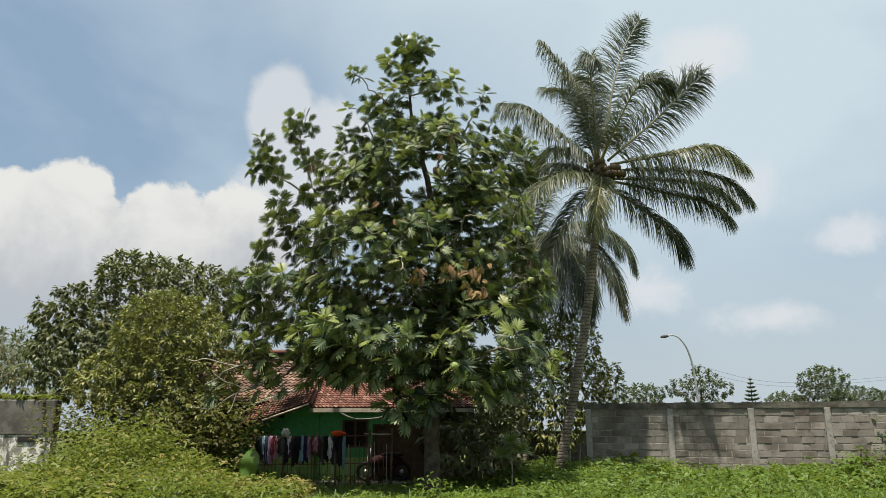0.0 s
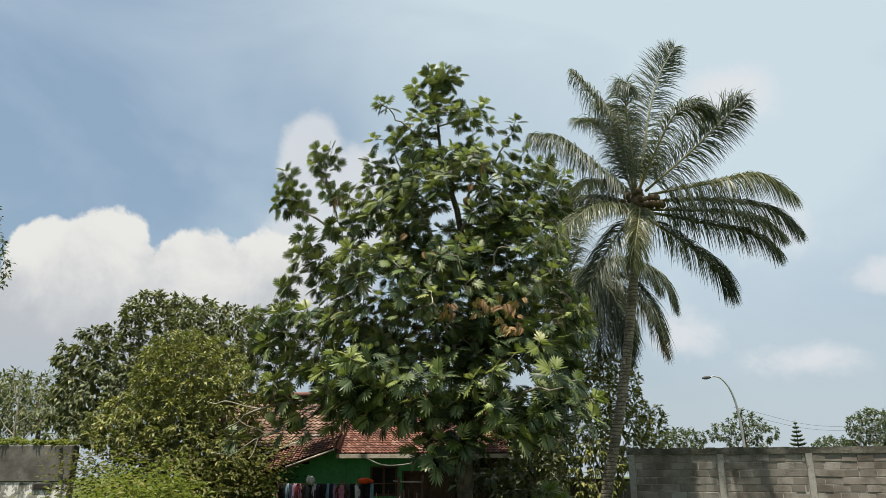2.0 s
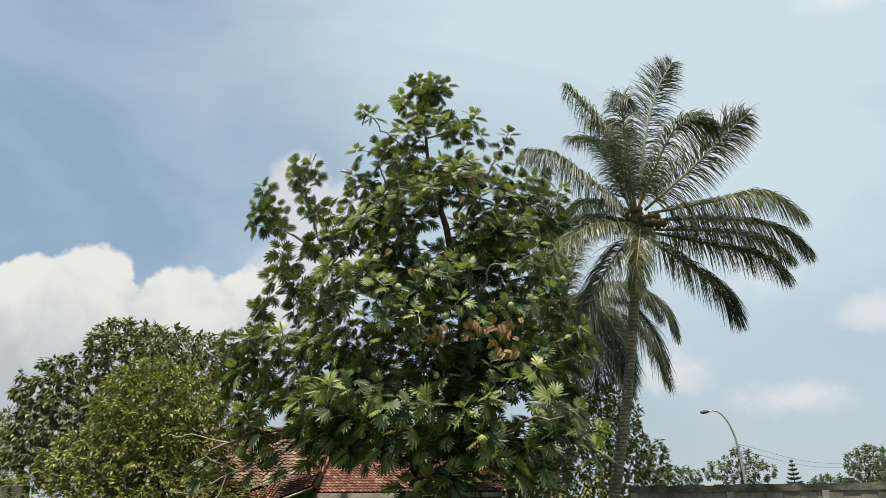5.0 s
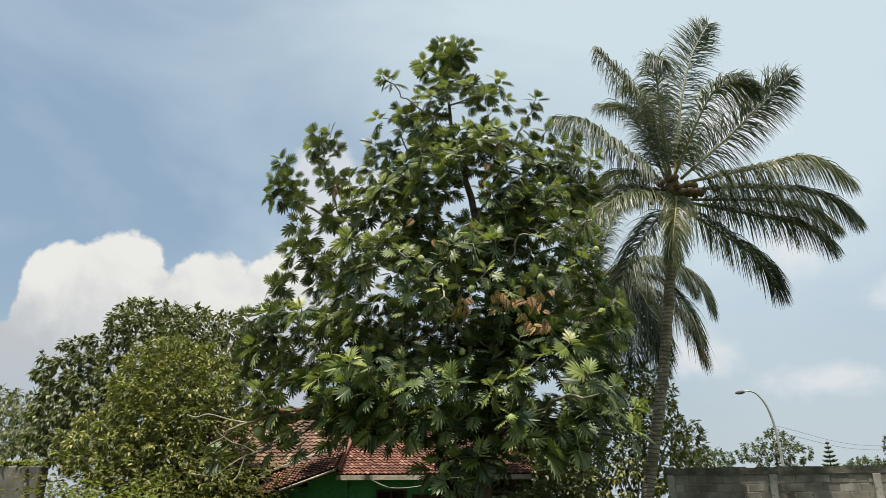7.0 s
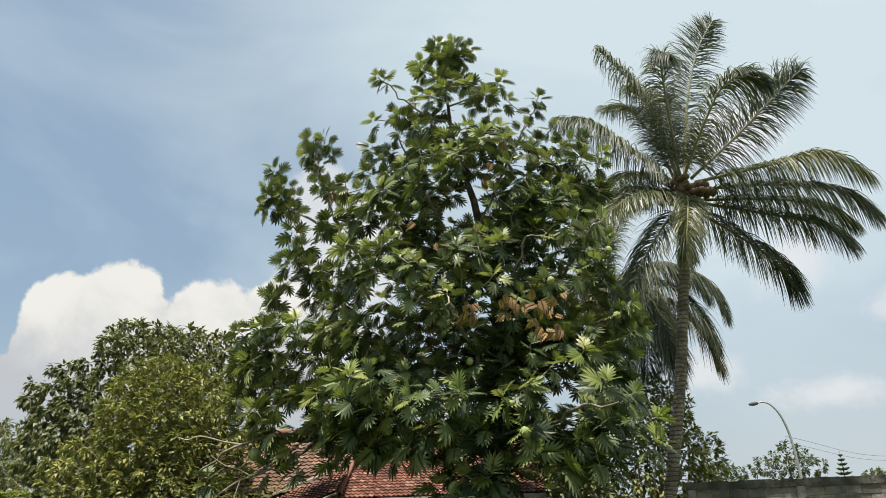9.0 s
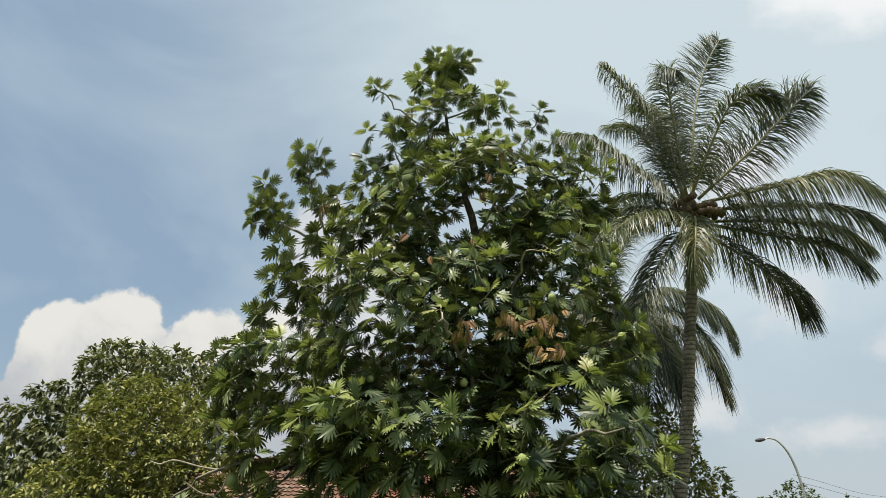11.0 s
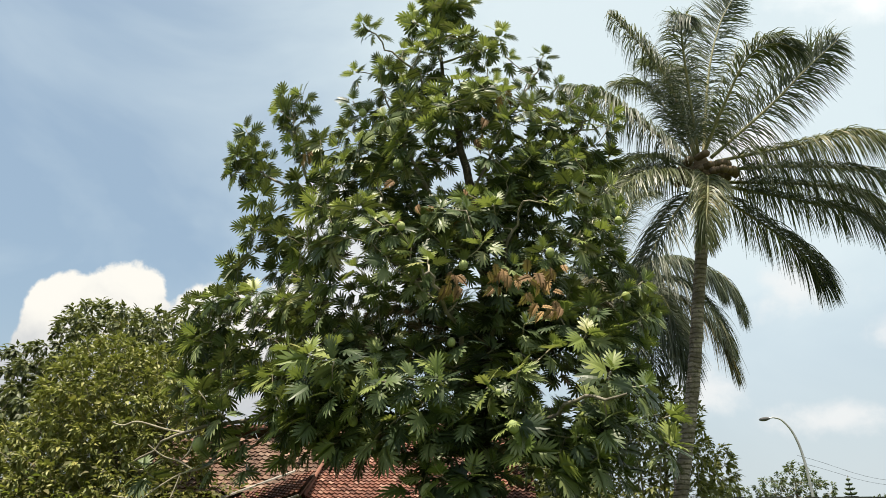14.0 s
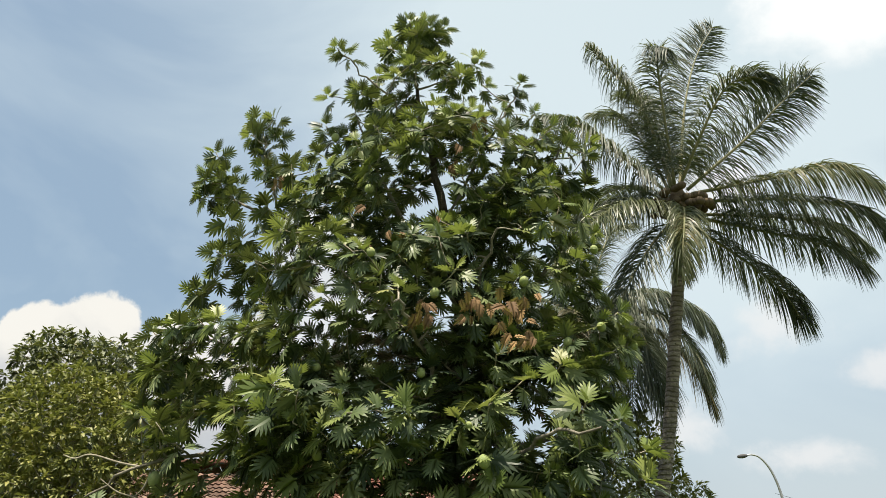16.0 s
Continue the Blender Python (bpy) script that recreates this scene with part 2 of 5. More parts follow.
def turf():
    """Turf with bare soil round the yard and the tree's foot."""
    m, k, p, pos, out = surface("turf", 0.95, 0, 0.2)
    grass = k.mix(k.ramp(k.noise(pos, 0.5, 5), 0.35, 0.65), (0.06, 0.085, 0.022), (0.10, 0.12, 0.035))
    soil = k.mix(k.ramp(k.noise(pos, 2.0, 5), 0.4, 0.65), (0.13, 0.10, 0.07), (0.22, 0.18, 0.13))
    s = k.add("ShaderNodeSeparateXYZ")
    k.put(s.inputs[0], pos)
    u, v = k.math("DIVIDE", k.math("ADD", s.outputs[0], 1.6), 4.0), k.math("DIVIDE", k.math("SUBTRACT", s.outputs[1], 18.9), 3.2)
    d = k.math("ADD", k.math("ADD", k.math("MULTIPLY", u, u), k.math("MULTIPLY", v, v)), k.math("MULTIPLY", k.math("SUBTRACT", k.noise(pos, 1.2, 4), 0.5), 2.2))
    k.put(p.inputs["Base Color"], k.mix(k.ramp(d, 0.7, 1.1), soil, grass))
    bump(k, p, k.noise(pos, 14, 5, 0.7), 0.9, 0.04)
    return m


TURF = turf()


# ---- shapes ----
def from_arrays(name, verts, faces, mat, parent=None, label="", smooth=True):
    """One mesh object out of vertices and faces of one size (3 or 4)."""
    verts, faces = np.asarray(verts, np.float32).reshape(-1, 3), np.asarray(faces, np.int32)
    me = bpy.data.meshes.new(name)
    n = faces.shape[1]
    me.vertices.add(len(verts))
    me.vertices.foreach_set("co", verts.ravel())
    me.loops.add(faces.size)
    me.loops.foreach_set("vertex_index", faces.ravel())
    me.polygons.add(len(faces))
    me.polygons.foreach_set("loop_start", np.arange(0, faces.size, n, dtype=np.int32))
    me.polygons.foreach_set("loop_total", np.full(len(faces), n, np.int32))
    if smooth:
        me.polygons.foreach_set("use_smooth", np.ones(len(faces), bool))
    me.update(calc_edges=True)
    me.materials.append(mat)
    ob = new(name, me)
    ob.parent = parent
    if label:
        ob["label"] = label
    return ob


def part(name, bm, mat, parent=None, label="", smooth=False):
    """A bmesh as one mesh object under a thing or a part."""
    me = bpy.data.meshes.new(name)
    bm.to_mesh(me)
    bm.free()
    if smooth:
        me.polygons.foreach_set("use_smooth", np.ones(len(me.polygons), bool))
    me.materials.append(mat)
    ob = new(name, me)
    ob.parent = parent
    if label:
        ob["label"] = label
    return ob


def thing(name, label, category, at=(0, 0, 0), group="", kind=""):
    """An Empty at a thing's base."""
    ob = new(name)
    ob.location = at
    return tagged(ob, label, category, group, kind)


def unit(v):
    v = np.asarray(v, float)
    return v / np.maximum(np.linalg.norm(v, axis=-1, keepdims=True), 1e-9)


def frames(ways, ups, roll=0.0):
    """Matrices whose columns are right, forward and normal, forward along ways."""
    f = unit(ways)
    r = np.cross(f, ups)
    bad = np.linalg.norm(r, axis=1) < 1e-3
    r[bad] = np.cross(f[bad], (0.3, 0.9, 0.1))
    r = unit(r)
    n = np.cross(r, f)
    c, s = np.cos(roll)[:, None] if np.ndim(roll) else np.cos(roll), np.sin(roll)[:, None] if np.ndim(roll) else np.sin(roll)
    r, n = r * c + n * s, n * c - r * s
    return np.stack([r, f, n], 2)


def spread(template, places, mats, sizes):
    """Copies of one small mesh: places (N, 3), matrices (N, 3, 3), sizes (N,)."""
    v, f = template
    out = np.einsum("nij,kj->nki", mats, v) * np.asarray(sizes)[:, None, None] + places[:, None, :]
    faces = f[None] + (np.arange(len(places)) * len(v))[:, None, None]
    return out.reshape(-1, 3), faces.reshape(-1, f.shape[1])


def tube(path, radii, sides=6, cap=True):
    """Vertices and quads of a tapered tube along a path."""
    path, radii = np.asarray(path, float), np.asarray(radii, float)
    t = unit(np.gradient(path, axis=0))
    a = np.cross(t, (0.31, 0.17, 0.93))
    a = unit(np.where(np.linalg.norm(a, axis=1, keepdims=True) < 1e-2, np.cross(t, (1, 0, 0)), a))
    b = np.cross(t, a)
    ang = np.arange(sides) * 2 * np.pi / sides
    ring = path[:, None] + radii[:, None, None] * (np.cos(ang)[None, :, None] * a[:, None] + np.sin(ang)[None, :, None] * b[:, None])
    n = len(path)
    i, j = np.meshgrid(np.arange(n - 1), np.arange(sides), indexing="ij")
    k = (j + 1) % sides
    quads = np.stack([i * sides + j, i * sides + k, (i + 1) * sides + k, (i + 1) * sides + j], -1).reshape(-1, 4)
    verts = ring.reshape(-1, 3)
    if cap and sides == 6:
        e = (n - 1) * sides
        quads = np.vstack([quads, [[e, e + 1, e + 2, e + 3], [e, e + 3, e + 4, e + 5], [3, 2, 1, 0], [5, 4, 3, 0]]])
    return verts, quads


def joined(lumps):
    """One pair of vertices and faces out of many."""
    vs, fs, n = [], [], 0
    for v, f in lumps:
        vs.append(v)
        fs.append(np.asarray(f) + n)
        n += len(v)
    return np.vstack(vs), np.vstack(fs)


def curve_pts(points, n):
    """A smooth line of n points through a few."""
    p = np.asarray(points, float)
    s = np.linspace(0, len(p) - 1, n)
    i = np.clip(s.astype(int), 0, len(p) - 2)
    u = (s - i)[:, None]
    q = np.vstack([2 * p[0] - p[1], p, 2 * p[-1] - p[-2]])
    a, b, c, d = q[i], q[i + 1], q[i + 2], q[i + 3]
    return 0.5 * (2 * b + (c - a) * u + (2 * a - 5 * b + 4 * c - d) * u ** 2 + (3 * b - a - 3 * c + d) * u ** 3)


def box(bm, x0, x1, y0, y1, z0, z1, bevel=0.0):
    vs = [bm.verts.new(c) for c in ((x0, y0, z0), (x1, y0, z0), (x1, y1, z0), (x0, y1, z0), (x0, y0, z1), (x1, y0, z1), (x1, y1, z1), (x0, y1, z1))]
    fs = [bm.faces.new([vs[i] for i in f]) for f in ((3, 2, 1, 0), (4, 5, 6, 7), (0, 1, 5, 4), (1, 2, 6, 5), (2, 3, 7, 6), (3, 0, 4, 7))]
    if bevel:
        bmesh.ops.bevel(bm, geom=list({e for f in fs for e in f.edges}), offset=bevel, segments=1, affect="EDGES")


def boxed(name, x0, x1, y0, y1, z0, z1, mat, parent=None, bevel=0.0, label=""):
    bm = bmesh.new()
    box(bm, x0, x1, y0, y1, z0, z1, bevel)
    return part(name, bm, mat, parent, label)


def lobed_leaf(pairs=4, size=1.0, droop=0.25, cup=0.12, broad=1.0, web=0.075):
    """A leaf of length 1 along +y, cut deep into pointed fingers: the lowest stand out sideways, the upper ones lean forward, and one ends the leaf."""
    v, f = [], []

    def vert(x, y):
        v.append((x, y, cup * abs(x) - 2.2 * cup * x * x - droop * y * y))
        return len(v) - 1
    ys = np.linspace(0.10, 0.66, pairs + 1)
    mids = [vert(0, y) for y in ys]
    stem, tip = vert(0, 0), vert(0, 1.0)
    for s in (-1, 1):
        rail = [vert(s * (0.03 + web * math.sin(2.2 * i / pairs + 0.5)), y) for i, y in enumerate(ys)]
        f.append((stem, mids[0], rail[0]) if s < 0 else (stem, rail[0], mids[0]))
        for i in range(pairs):
            u = i / (pairs - 1)
            lean = math.radians(72 - 42 * u)
            span = size * (0.30 + 0.16 * math.sin(math.pi * (0.12 + 0.66 * u)))
            cx, cy = s * math.sin(lean), math.cos(lean)
            px, py = -cy, cx
            bx, by = (v[rail[i]][0] + v[rail[i + 1]][0]) / 2, (ys[i] + ys[i + 1]) / 2
            wd = 0.062 * broad * s
            a = vert(bx + cx * span * 0.52 - px * wd, by + cy * span * 0.52 - py * wd)
            b = vert(bx + cx * span * 0.48 + px * wd, by + cy * span * 0.48 + py * wd)
            c = vert(bx + cx * span, by + cy * span)
            f.extend(((mids[i], rail[i], mids[i + 1]), (rail[i], rail[i + 1], mids[i + 1]), (rail[i], a, b), (rail[i], b, rail[i + 1]), (a, c, b)))
        e = vert(s * 0.075 * broad, 0.82)
        f.extend(((mids[-1], rail[-1], e), (mids[-1], e, tip)))
    return np.array(v, float), np.array(f, int)


def simple_leaf(width=0.22, droop=0.25, fold=0.12):
    """A pointed leaf of length 1 along +y."""
    v = [(0, 0, 0), (-width, 0.42, fold - droop * 0.18), (0, 0.45, -droop * 0.2), (width, 0.42, fold - droop * 0.18), (0, 1, -droop)]
    return np.array(v, float), np.array([(0, 2, 1), (0, 3, 2), (1, 2, 4), (2, 3, 4)])


def scatter_in(lobes, gap, shell=0.55, shrink=0.0, inner=0.25):
    """Places no nearer than gap to one another, mostly in the outer parts of the ellipsoids (x, y, z, rx, ry, rz)."""
    got = []
    L = np.array(lobes, float)
    L[:, 3:] = np.maximum(L[:, 3:] - shrink, 0.16)
    vol = L[:, 3] * L[:, 4] * L[:, 5]
    n = int(60 * (vol.sum() / gap ** 3))
    which = rng.choice(len(L), n, p=vol / vol.sum())
    d = unit(rng.normal(size=(n, 3)))
    r = rng.uniform(shell ** 3, 1, n) ** (1 / 3)
    p = L[which, :3] + d * r[:, None] * L[which, 3:]
    cells = {}
    for q, i in zip(p, which):
        inside = np.sum(((q - L[:, :3]) / (L[:, 3:] * shell * 0.92)) ** 2, 1) < 1
        if inside.any() and rng.random() > inner:
            continue
        key = tuple((q // gap).astype(int))
        near = [o for dx in (-1, 0, 1) for dy in (-1, 0, 1) for dz in (-1, 0, 1) for o in cells.get((key[0] + dx, key[1] + dy, key[2] + dz), ())]
        if any(np.dot(q - o, q - o) < gap * gap for o in near):
            continue
        cells.setdefault(key, []).append(q)
        got.append(q)
    return np.array(got)


def grow(base, limbs, tips, thick, twig=0.012, sides=5):
    """A branching frame: limbs are lines of points with a radius, and every tip is joined to the frame by a bowed twig. Returns each limb's vertices and faces, and those of all twigs."""
    nodes, rad, lumps, twigs = [], [], [], []
    for pts, r0, r1 in limbs:
        p = curve_pts(pts, 4 * len(pts))
        p[1:-1] += rng.normal(0, 0.03, (len(p) - 2, 3))
        r = np.linspace(r0, r1, len(p))
        lumps.append(tube(p, r, 8 if r0 > 0.08 else 6, False))
        nodes.extend(p[1:])
        rad.extend(r[1:])
    nodes, rad = np.array(nodes), np.array(rad)
    order = np.argsort([np.min(np.sum((nodes - t) ** 2, 1)) for t in tips])
    for i in order:
        t = tips[i]
        d = nodes - t
        dist = np.sqrt(np.sum(d * d, 1)) + 1.2 * np.maximum(0, d[:, 2])
        j = int(np.argmin(dist))
        a = nodes[j]
        L = np.linalg.norm(t - a)
        m1 = a + (t - a) * 0.35 + (0, 0, -0.05 * L) + rng.normal(0, 0.05 * L, 3)
        m2 = a + (t - a) * 0.7 + (0, 0, -0.06 * L) + rng.normal(0, 0.04 * L, 3)
        p = np.array([a, m1, m2, t])
        r0 = min(rad[j] * 0.75, twig * (1.2 + L))
        r = np.linspace(r0, twig * 0.7, 4)
        twigs.append(tube(p, r, sides, False))
        nodes, rad = np.vstack([nodes, p[1:]]), np.append(rad, r[1:])
    return lumps, joined(twigs)


# ---- ground ----
def ground_sheet():
    n = 120
    xs = np.concatenate([np.linspace(-1500, -40, 12)[:-1], np.linspace(-40, 50, n), np.linspace(50, 1500, 12)[1:]])
    ys = np.concatenate([np.linspace(-400, -12, 8)[:-1], np.linspace(-12, 45, 80), np.linspace(45, 2500, 14)[1:]])
    X, Y = np.meshgrid(xs, ys)
    Z = np.array([noise.noise((x * 0.35, y * 0.35, 0.0)) * 0.05 + noise.noise((x * 1.7, y * 1.7, 3.0)) * 0.025 if abs(x) < 60 and y < 60 else 0.0 for x, y in zip(X.ravel(), Y.ravel())])
    v = np.stack([X.ravel(), Y.ravel(), Z - 0.03], 1)
    c, r = len(xs), len(ys)
    i, j = np.meshgrid(np.arange(r - 1), np.arange(c - 1), indexing="ij")
    q = np.stack([i * c + j, i * c + j + 1, (i + 1) * c + j + 1, (i + 1) * c + j], -1).reshape(-1, 4)
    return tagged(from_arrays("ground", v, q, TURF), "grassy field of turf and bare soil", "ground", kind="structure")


ground_sheet()


def field_height(x, y):
    """How high the weeds stand: low round the house and the tree, a bank of bush on the left, a hump on the right."""
    h = 0.30 + 0.20 * noise.noise((x * 0.5, y * 0.5, 1.0)) + 0.2 * noise.noise((x * 1.6, y * 1.6, 5.0))
    h += 0.16 * math.exp(-((y - 21.5) / 2.0) ** 2) * (x > 1.5)
    h += 1.35 * math.exp(-((x - 14.2) / 2.3) ** 2 - ((y - 20.5) / 2.2) ** 2)
    yard = math.exp(-((x + 1.7) / 3.0) ** 4 - ((y - 18.3) / 3.9) ** 4)
    tree = math.exp(-((x - 0.2) / 2.2) ** 4 - ((y - 18.6) / 1.6) ** 4)
    return max(0.04, h * (1 - 0.86 * max(yard, tree)))


def weeds(name, label, mat, x0, x1, y0, y1, plants, per, size, height, leaf, upright=0.0):
    """A mass of low leafy plants of uneven height: leaves all round each stem, more of them near its top."""
    x, y = rng.uniform(x0, x1, plants), rng.uniform(y0, y1, plants)
    hs = np.array([height(a, b) for a, b in zip(x, y)])
    keep = hs > 0.02
    x, y, hs = x[keep], y[keep], hs[keep] * rng.choice((0.65, 0.85, 1.0, 1.0, 1.15, 1.35), keep.sum())
    n = len(x) * per
    u = 1 - 0.9 * rng.random(n) ** 1.7
    h = np.repeat(hs, per)
    lean = np.repeat(rng.normal(0, 0.22, (len(x), 2)), per, 0) * (u * h)[:, None]
    a = rng.uniform(0, 2 * np.pi, n)
    tilt = rng.uniform(-0.45, 0.75, n) + upright
    ways = np.stack([np.cos(a) * np.cos(tilt), np.sin(a) * np.cos(tilt), np.sin(tilt)], 1)
    reach = rng.uniform(0.0, 0.16, n) * (0.4 + h)
    p = np.stack([np.repeat(x, per) + lean[:, 0] + np.cos(a) * reach, np.repeat(y, per) + lean[:, 1] + np.sin(a) * reach, u * h], 1)
    m = frames(ways, np.tile((0, 0, 1.0), (n, 1)), rng.normal(0, 0.5, n))
    v, f = spread(leaf, p, m, rng.uniform(0.55, 1.35, n) * size)
    return tagged(from_arrays(name, v, f, mat, smooth=False), label, "weeds", kind="stuff")


LEAF, NARROW, WIDE = simple_leaf(0.24, 0.3), simple_leaf(0.11, 0.35), simple_leaf(0.36, 0.25)
weeds("weeds", "bright green knee-high weeds covering the field", WEED, -6.0, 19, 12.5, 24.3, 5600, 17, 0.105, field_height, LEAF)
weeds("creeper", "broad-leaved creeping weeds along the block wall", WEED, 2.0, 17, 17.5, 24.0, 900, 16, 0.17, field_height, WIDE)
weeds("grass", "long grass blades among the weeds", WEED, -12, 19, 8, 24, 2600, 9, 0.16, field_height, NARROW, 0.6)
weeds("low_weeds", "sparse low weeds of the open field", WEED, -14, 19, -6, 12.5, 2600, 8, 0.11, lambda x, y: 0.6 * field_height(x, y), LEAF)


def bank_height(x, y):
    h = 0.48 + 0.95 * math.exp(-((x + 7.1) / 1.35) ** 2 - ((y - 17.6) / 1.6) ** 2) + 0.25 * noise.noise((x * 0.7, y * 0.7, 2.0)) + 0.42 * noise.noise((x * 1.7, y * 1.7, 6.0))
    side = 1 / (1 + math.exp((x + 4.6 + 0.3 * noise.noise((y, 0, 0))) * 3.0))
    return h * side * min(1.0, max(0.0, (19.6 - y) / 1.2))


weeds("bush_bank", "dense yellow-green scrub bank beside the old wall", BUSH, -15, -3.8, 12.5, 19.5, 2700, 24, 0.13, bank_height, LEAF)
weeds("dry_weeds", "yellowing dry weeds among the scrub", STRAW, -9.5, -3.6, 13.0, 17.0, 230, 18, 0.11, lambda x, y: 0.9 * bank_height(x, y) + 0.12, LEAF)
weeds("wall_plants", "low plants rooted on the old wall's top", BUSH, -14.5, -10.5, 20.02, 20.28, 90, 14, 0.12, lambda x, y: 0.10 + 0.35 * max(0.0, noise.noise((x * 1.7, y, 3.0))), LEAF).location.z = 2.29
weeds("scrub_tops", "taller leafy shoots standing out of the scrub", BUSH, -9.4, -5.4, 15.5, 19.0, 130, 26, 0.13, lambda x, y: 1.25 * bank_height(x, y), simple_leaf(0.17, 0.35))
weeds("dry_scrub", "brownish dry scrub under the trees", DRYBUSH, -10.2, -5.4, 19.4, 21.8, 420, 26, 0.14, lambda x, y: 1.9 + 0.5 * noise.noise((x, y, 4.0)), LEAF)
weeds("yard_scrub", "dry yellowish low plants before the yard", STRAW, -5.2, -2.9, 15.0, 17.6, 260, 16, 0.11, lambda x, y: 0.36 + 0.15 * noise.noise((x * 2, y * 2, 4.0)), LEAF)
weeds("yard_bushes", "sunny yellow-green bushes before the yard", BUSH, -5.8, -3.0, 13.2, 16.6, 260, 22, 0.105, lambda x, y: 0.30 + 0.3 * max(0.0, noise.noise((x * 1.4, y * 1.4, 9.0))) + 0.22 * max(0.0, (-2.5 - x) / 3), LEAF)


# ---- the breadfruit tree ----
CROWN = [(-0.99, 18.40, 11.29, 0.86, 0.90, 0.87), (-0.78, 18.40, 9.94, 1.46, 1.50, 1.26), (0.65, 18.40, 9.49, 0.79, 1.00, 0.96), (-2.03, 17.80, 9.03, 0.86, 1.20, 1.20),
         (1.69, 18.00, 8.31, 0.91, 1.30, 1.11), (-0.76, 18.40, 7.91, 2.77, 2.40, 1.78), (-3.56, 18.40, 6.83, 1.33, 1.60, 1.17), (1.35, 18.00, 6.33, 1.15, 1.80, 1.67),
         (-1.40, 18.40, 5.61, 3.28, 3.00, 1.91), (-4.37, 18.20, 4.84, 1.14, 1.80, 1.25), (-3.88, 17.60, 3.40, 1.29, 1.50, 0.75), (-1.49, 18.20, 3.60, 2.81, 3.00, 1.25),
         (0.96, 18.00, 3.81, 1.53, 2.40, 1.71), (1.68, 17.20, 2.85, 0.81, 1.40, 0.80), (-0.87, 17.30, 2.08, 0.98, 1.20, 0.52), (0.85, 17.80, 2.25, 0.80, 1.10, 0.45),
         (-5.18, 18.10, 3.65, 0.55, 0.80, 0.60), (-5.78, 17.90, 2.57, 0.55, 0.60, 0.48),
         (1.2, 17.4, 2.6, 1.0, 1.1, 0.6), (0.2, 17.5, 2.5, 0.8, 1.0, 0.6), (-5.15, 18.6, 5.3, 0.70, 0.8, 0.85), (-4.6, 18.6, 6.2, 0.55, 0.8, 0.6), (2.2, 18.0, 4.8, 0.6, 1.2, 1.0),
         (-4.2, 17.8, 2.75, 0.7, 0.8, 0.5), (-3.2, 17.9, 2.85, 0.7, 0.8, 0.45), (-2.3, 17.9, 2.9, 0.7, 0.8, 0.4),
         (1.25, 18.0, 9.0, 0.6, 0.8, 0.6), (2.1, 18.0, 8.2, 0.6, 0.9, 0.7), (0.25, 18.3, 10.5, 0.75, 0.8, 0.55), (1.75, 15.7, 3.1, 0.8, 0.8, 1.0), (0.6, 15.9, 3.2, 0.9, 0.8, 0.9), (2.3, 16.2, 2.9, 0.65, 0.7, 0.7)]
SPRIGS = [(-5.07, 19.30, 8.74, 0.54, 0.50, 0.51), (-5.30, 19.40, 9.54, 0.29, 0.30, 0.34), (-4.01, 18.60, 9.54, 0.40, 0.45, 0.64), (-3.67, 18.60, 8.55, 0.40, 0.40, 0.36),
          (-4.54, 18.80, 8.19, 0.31, 0.40, 0.36), (-0.79, 18.40, 11.81, 0.57, 0.50, 0.45), (-2.41, 17.40, 10.60, 0.32, 0.40, 0.32), (1.07, 18.40, 10.27, 0.31, 0.40, 0.34)]
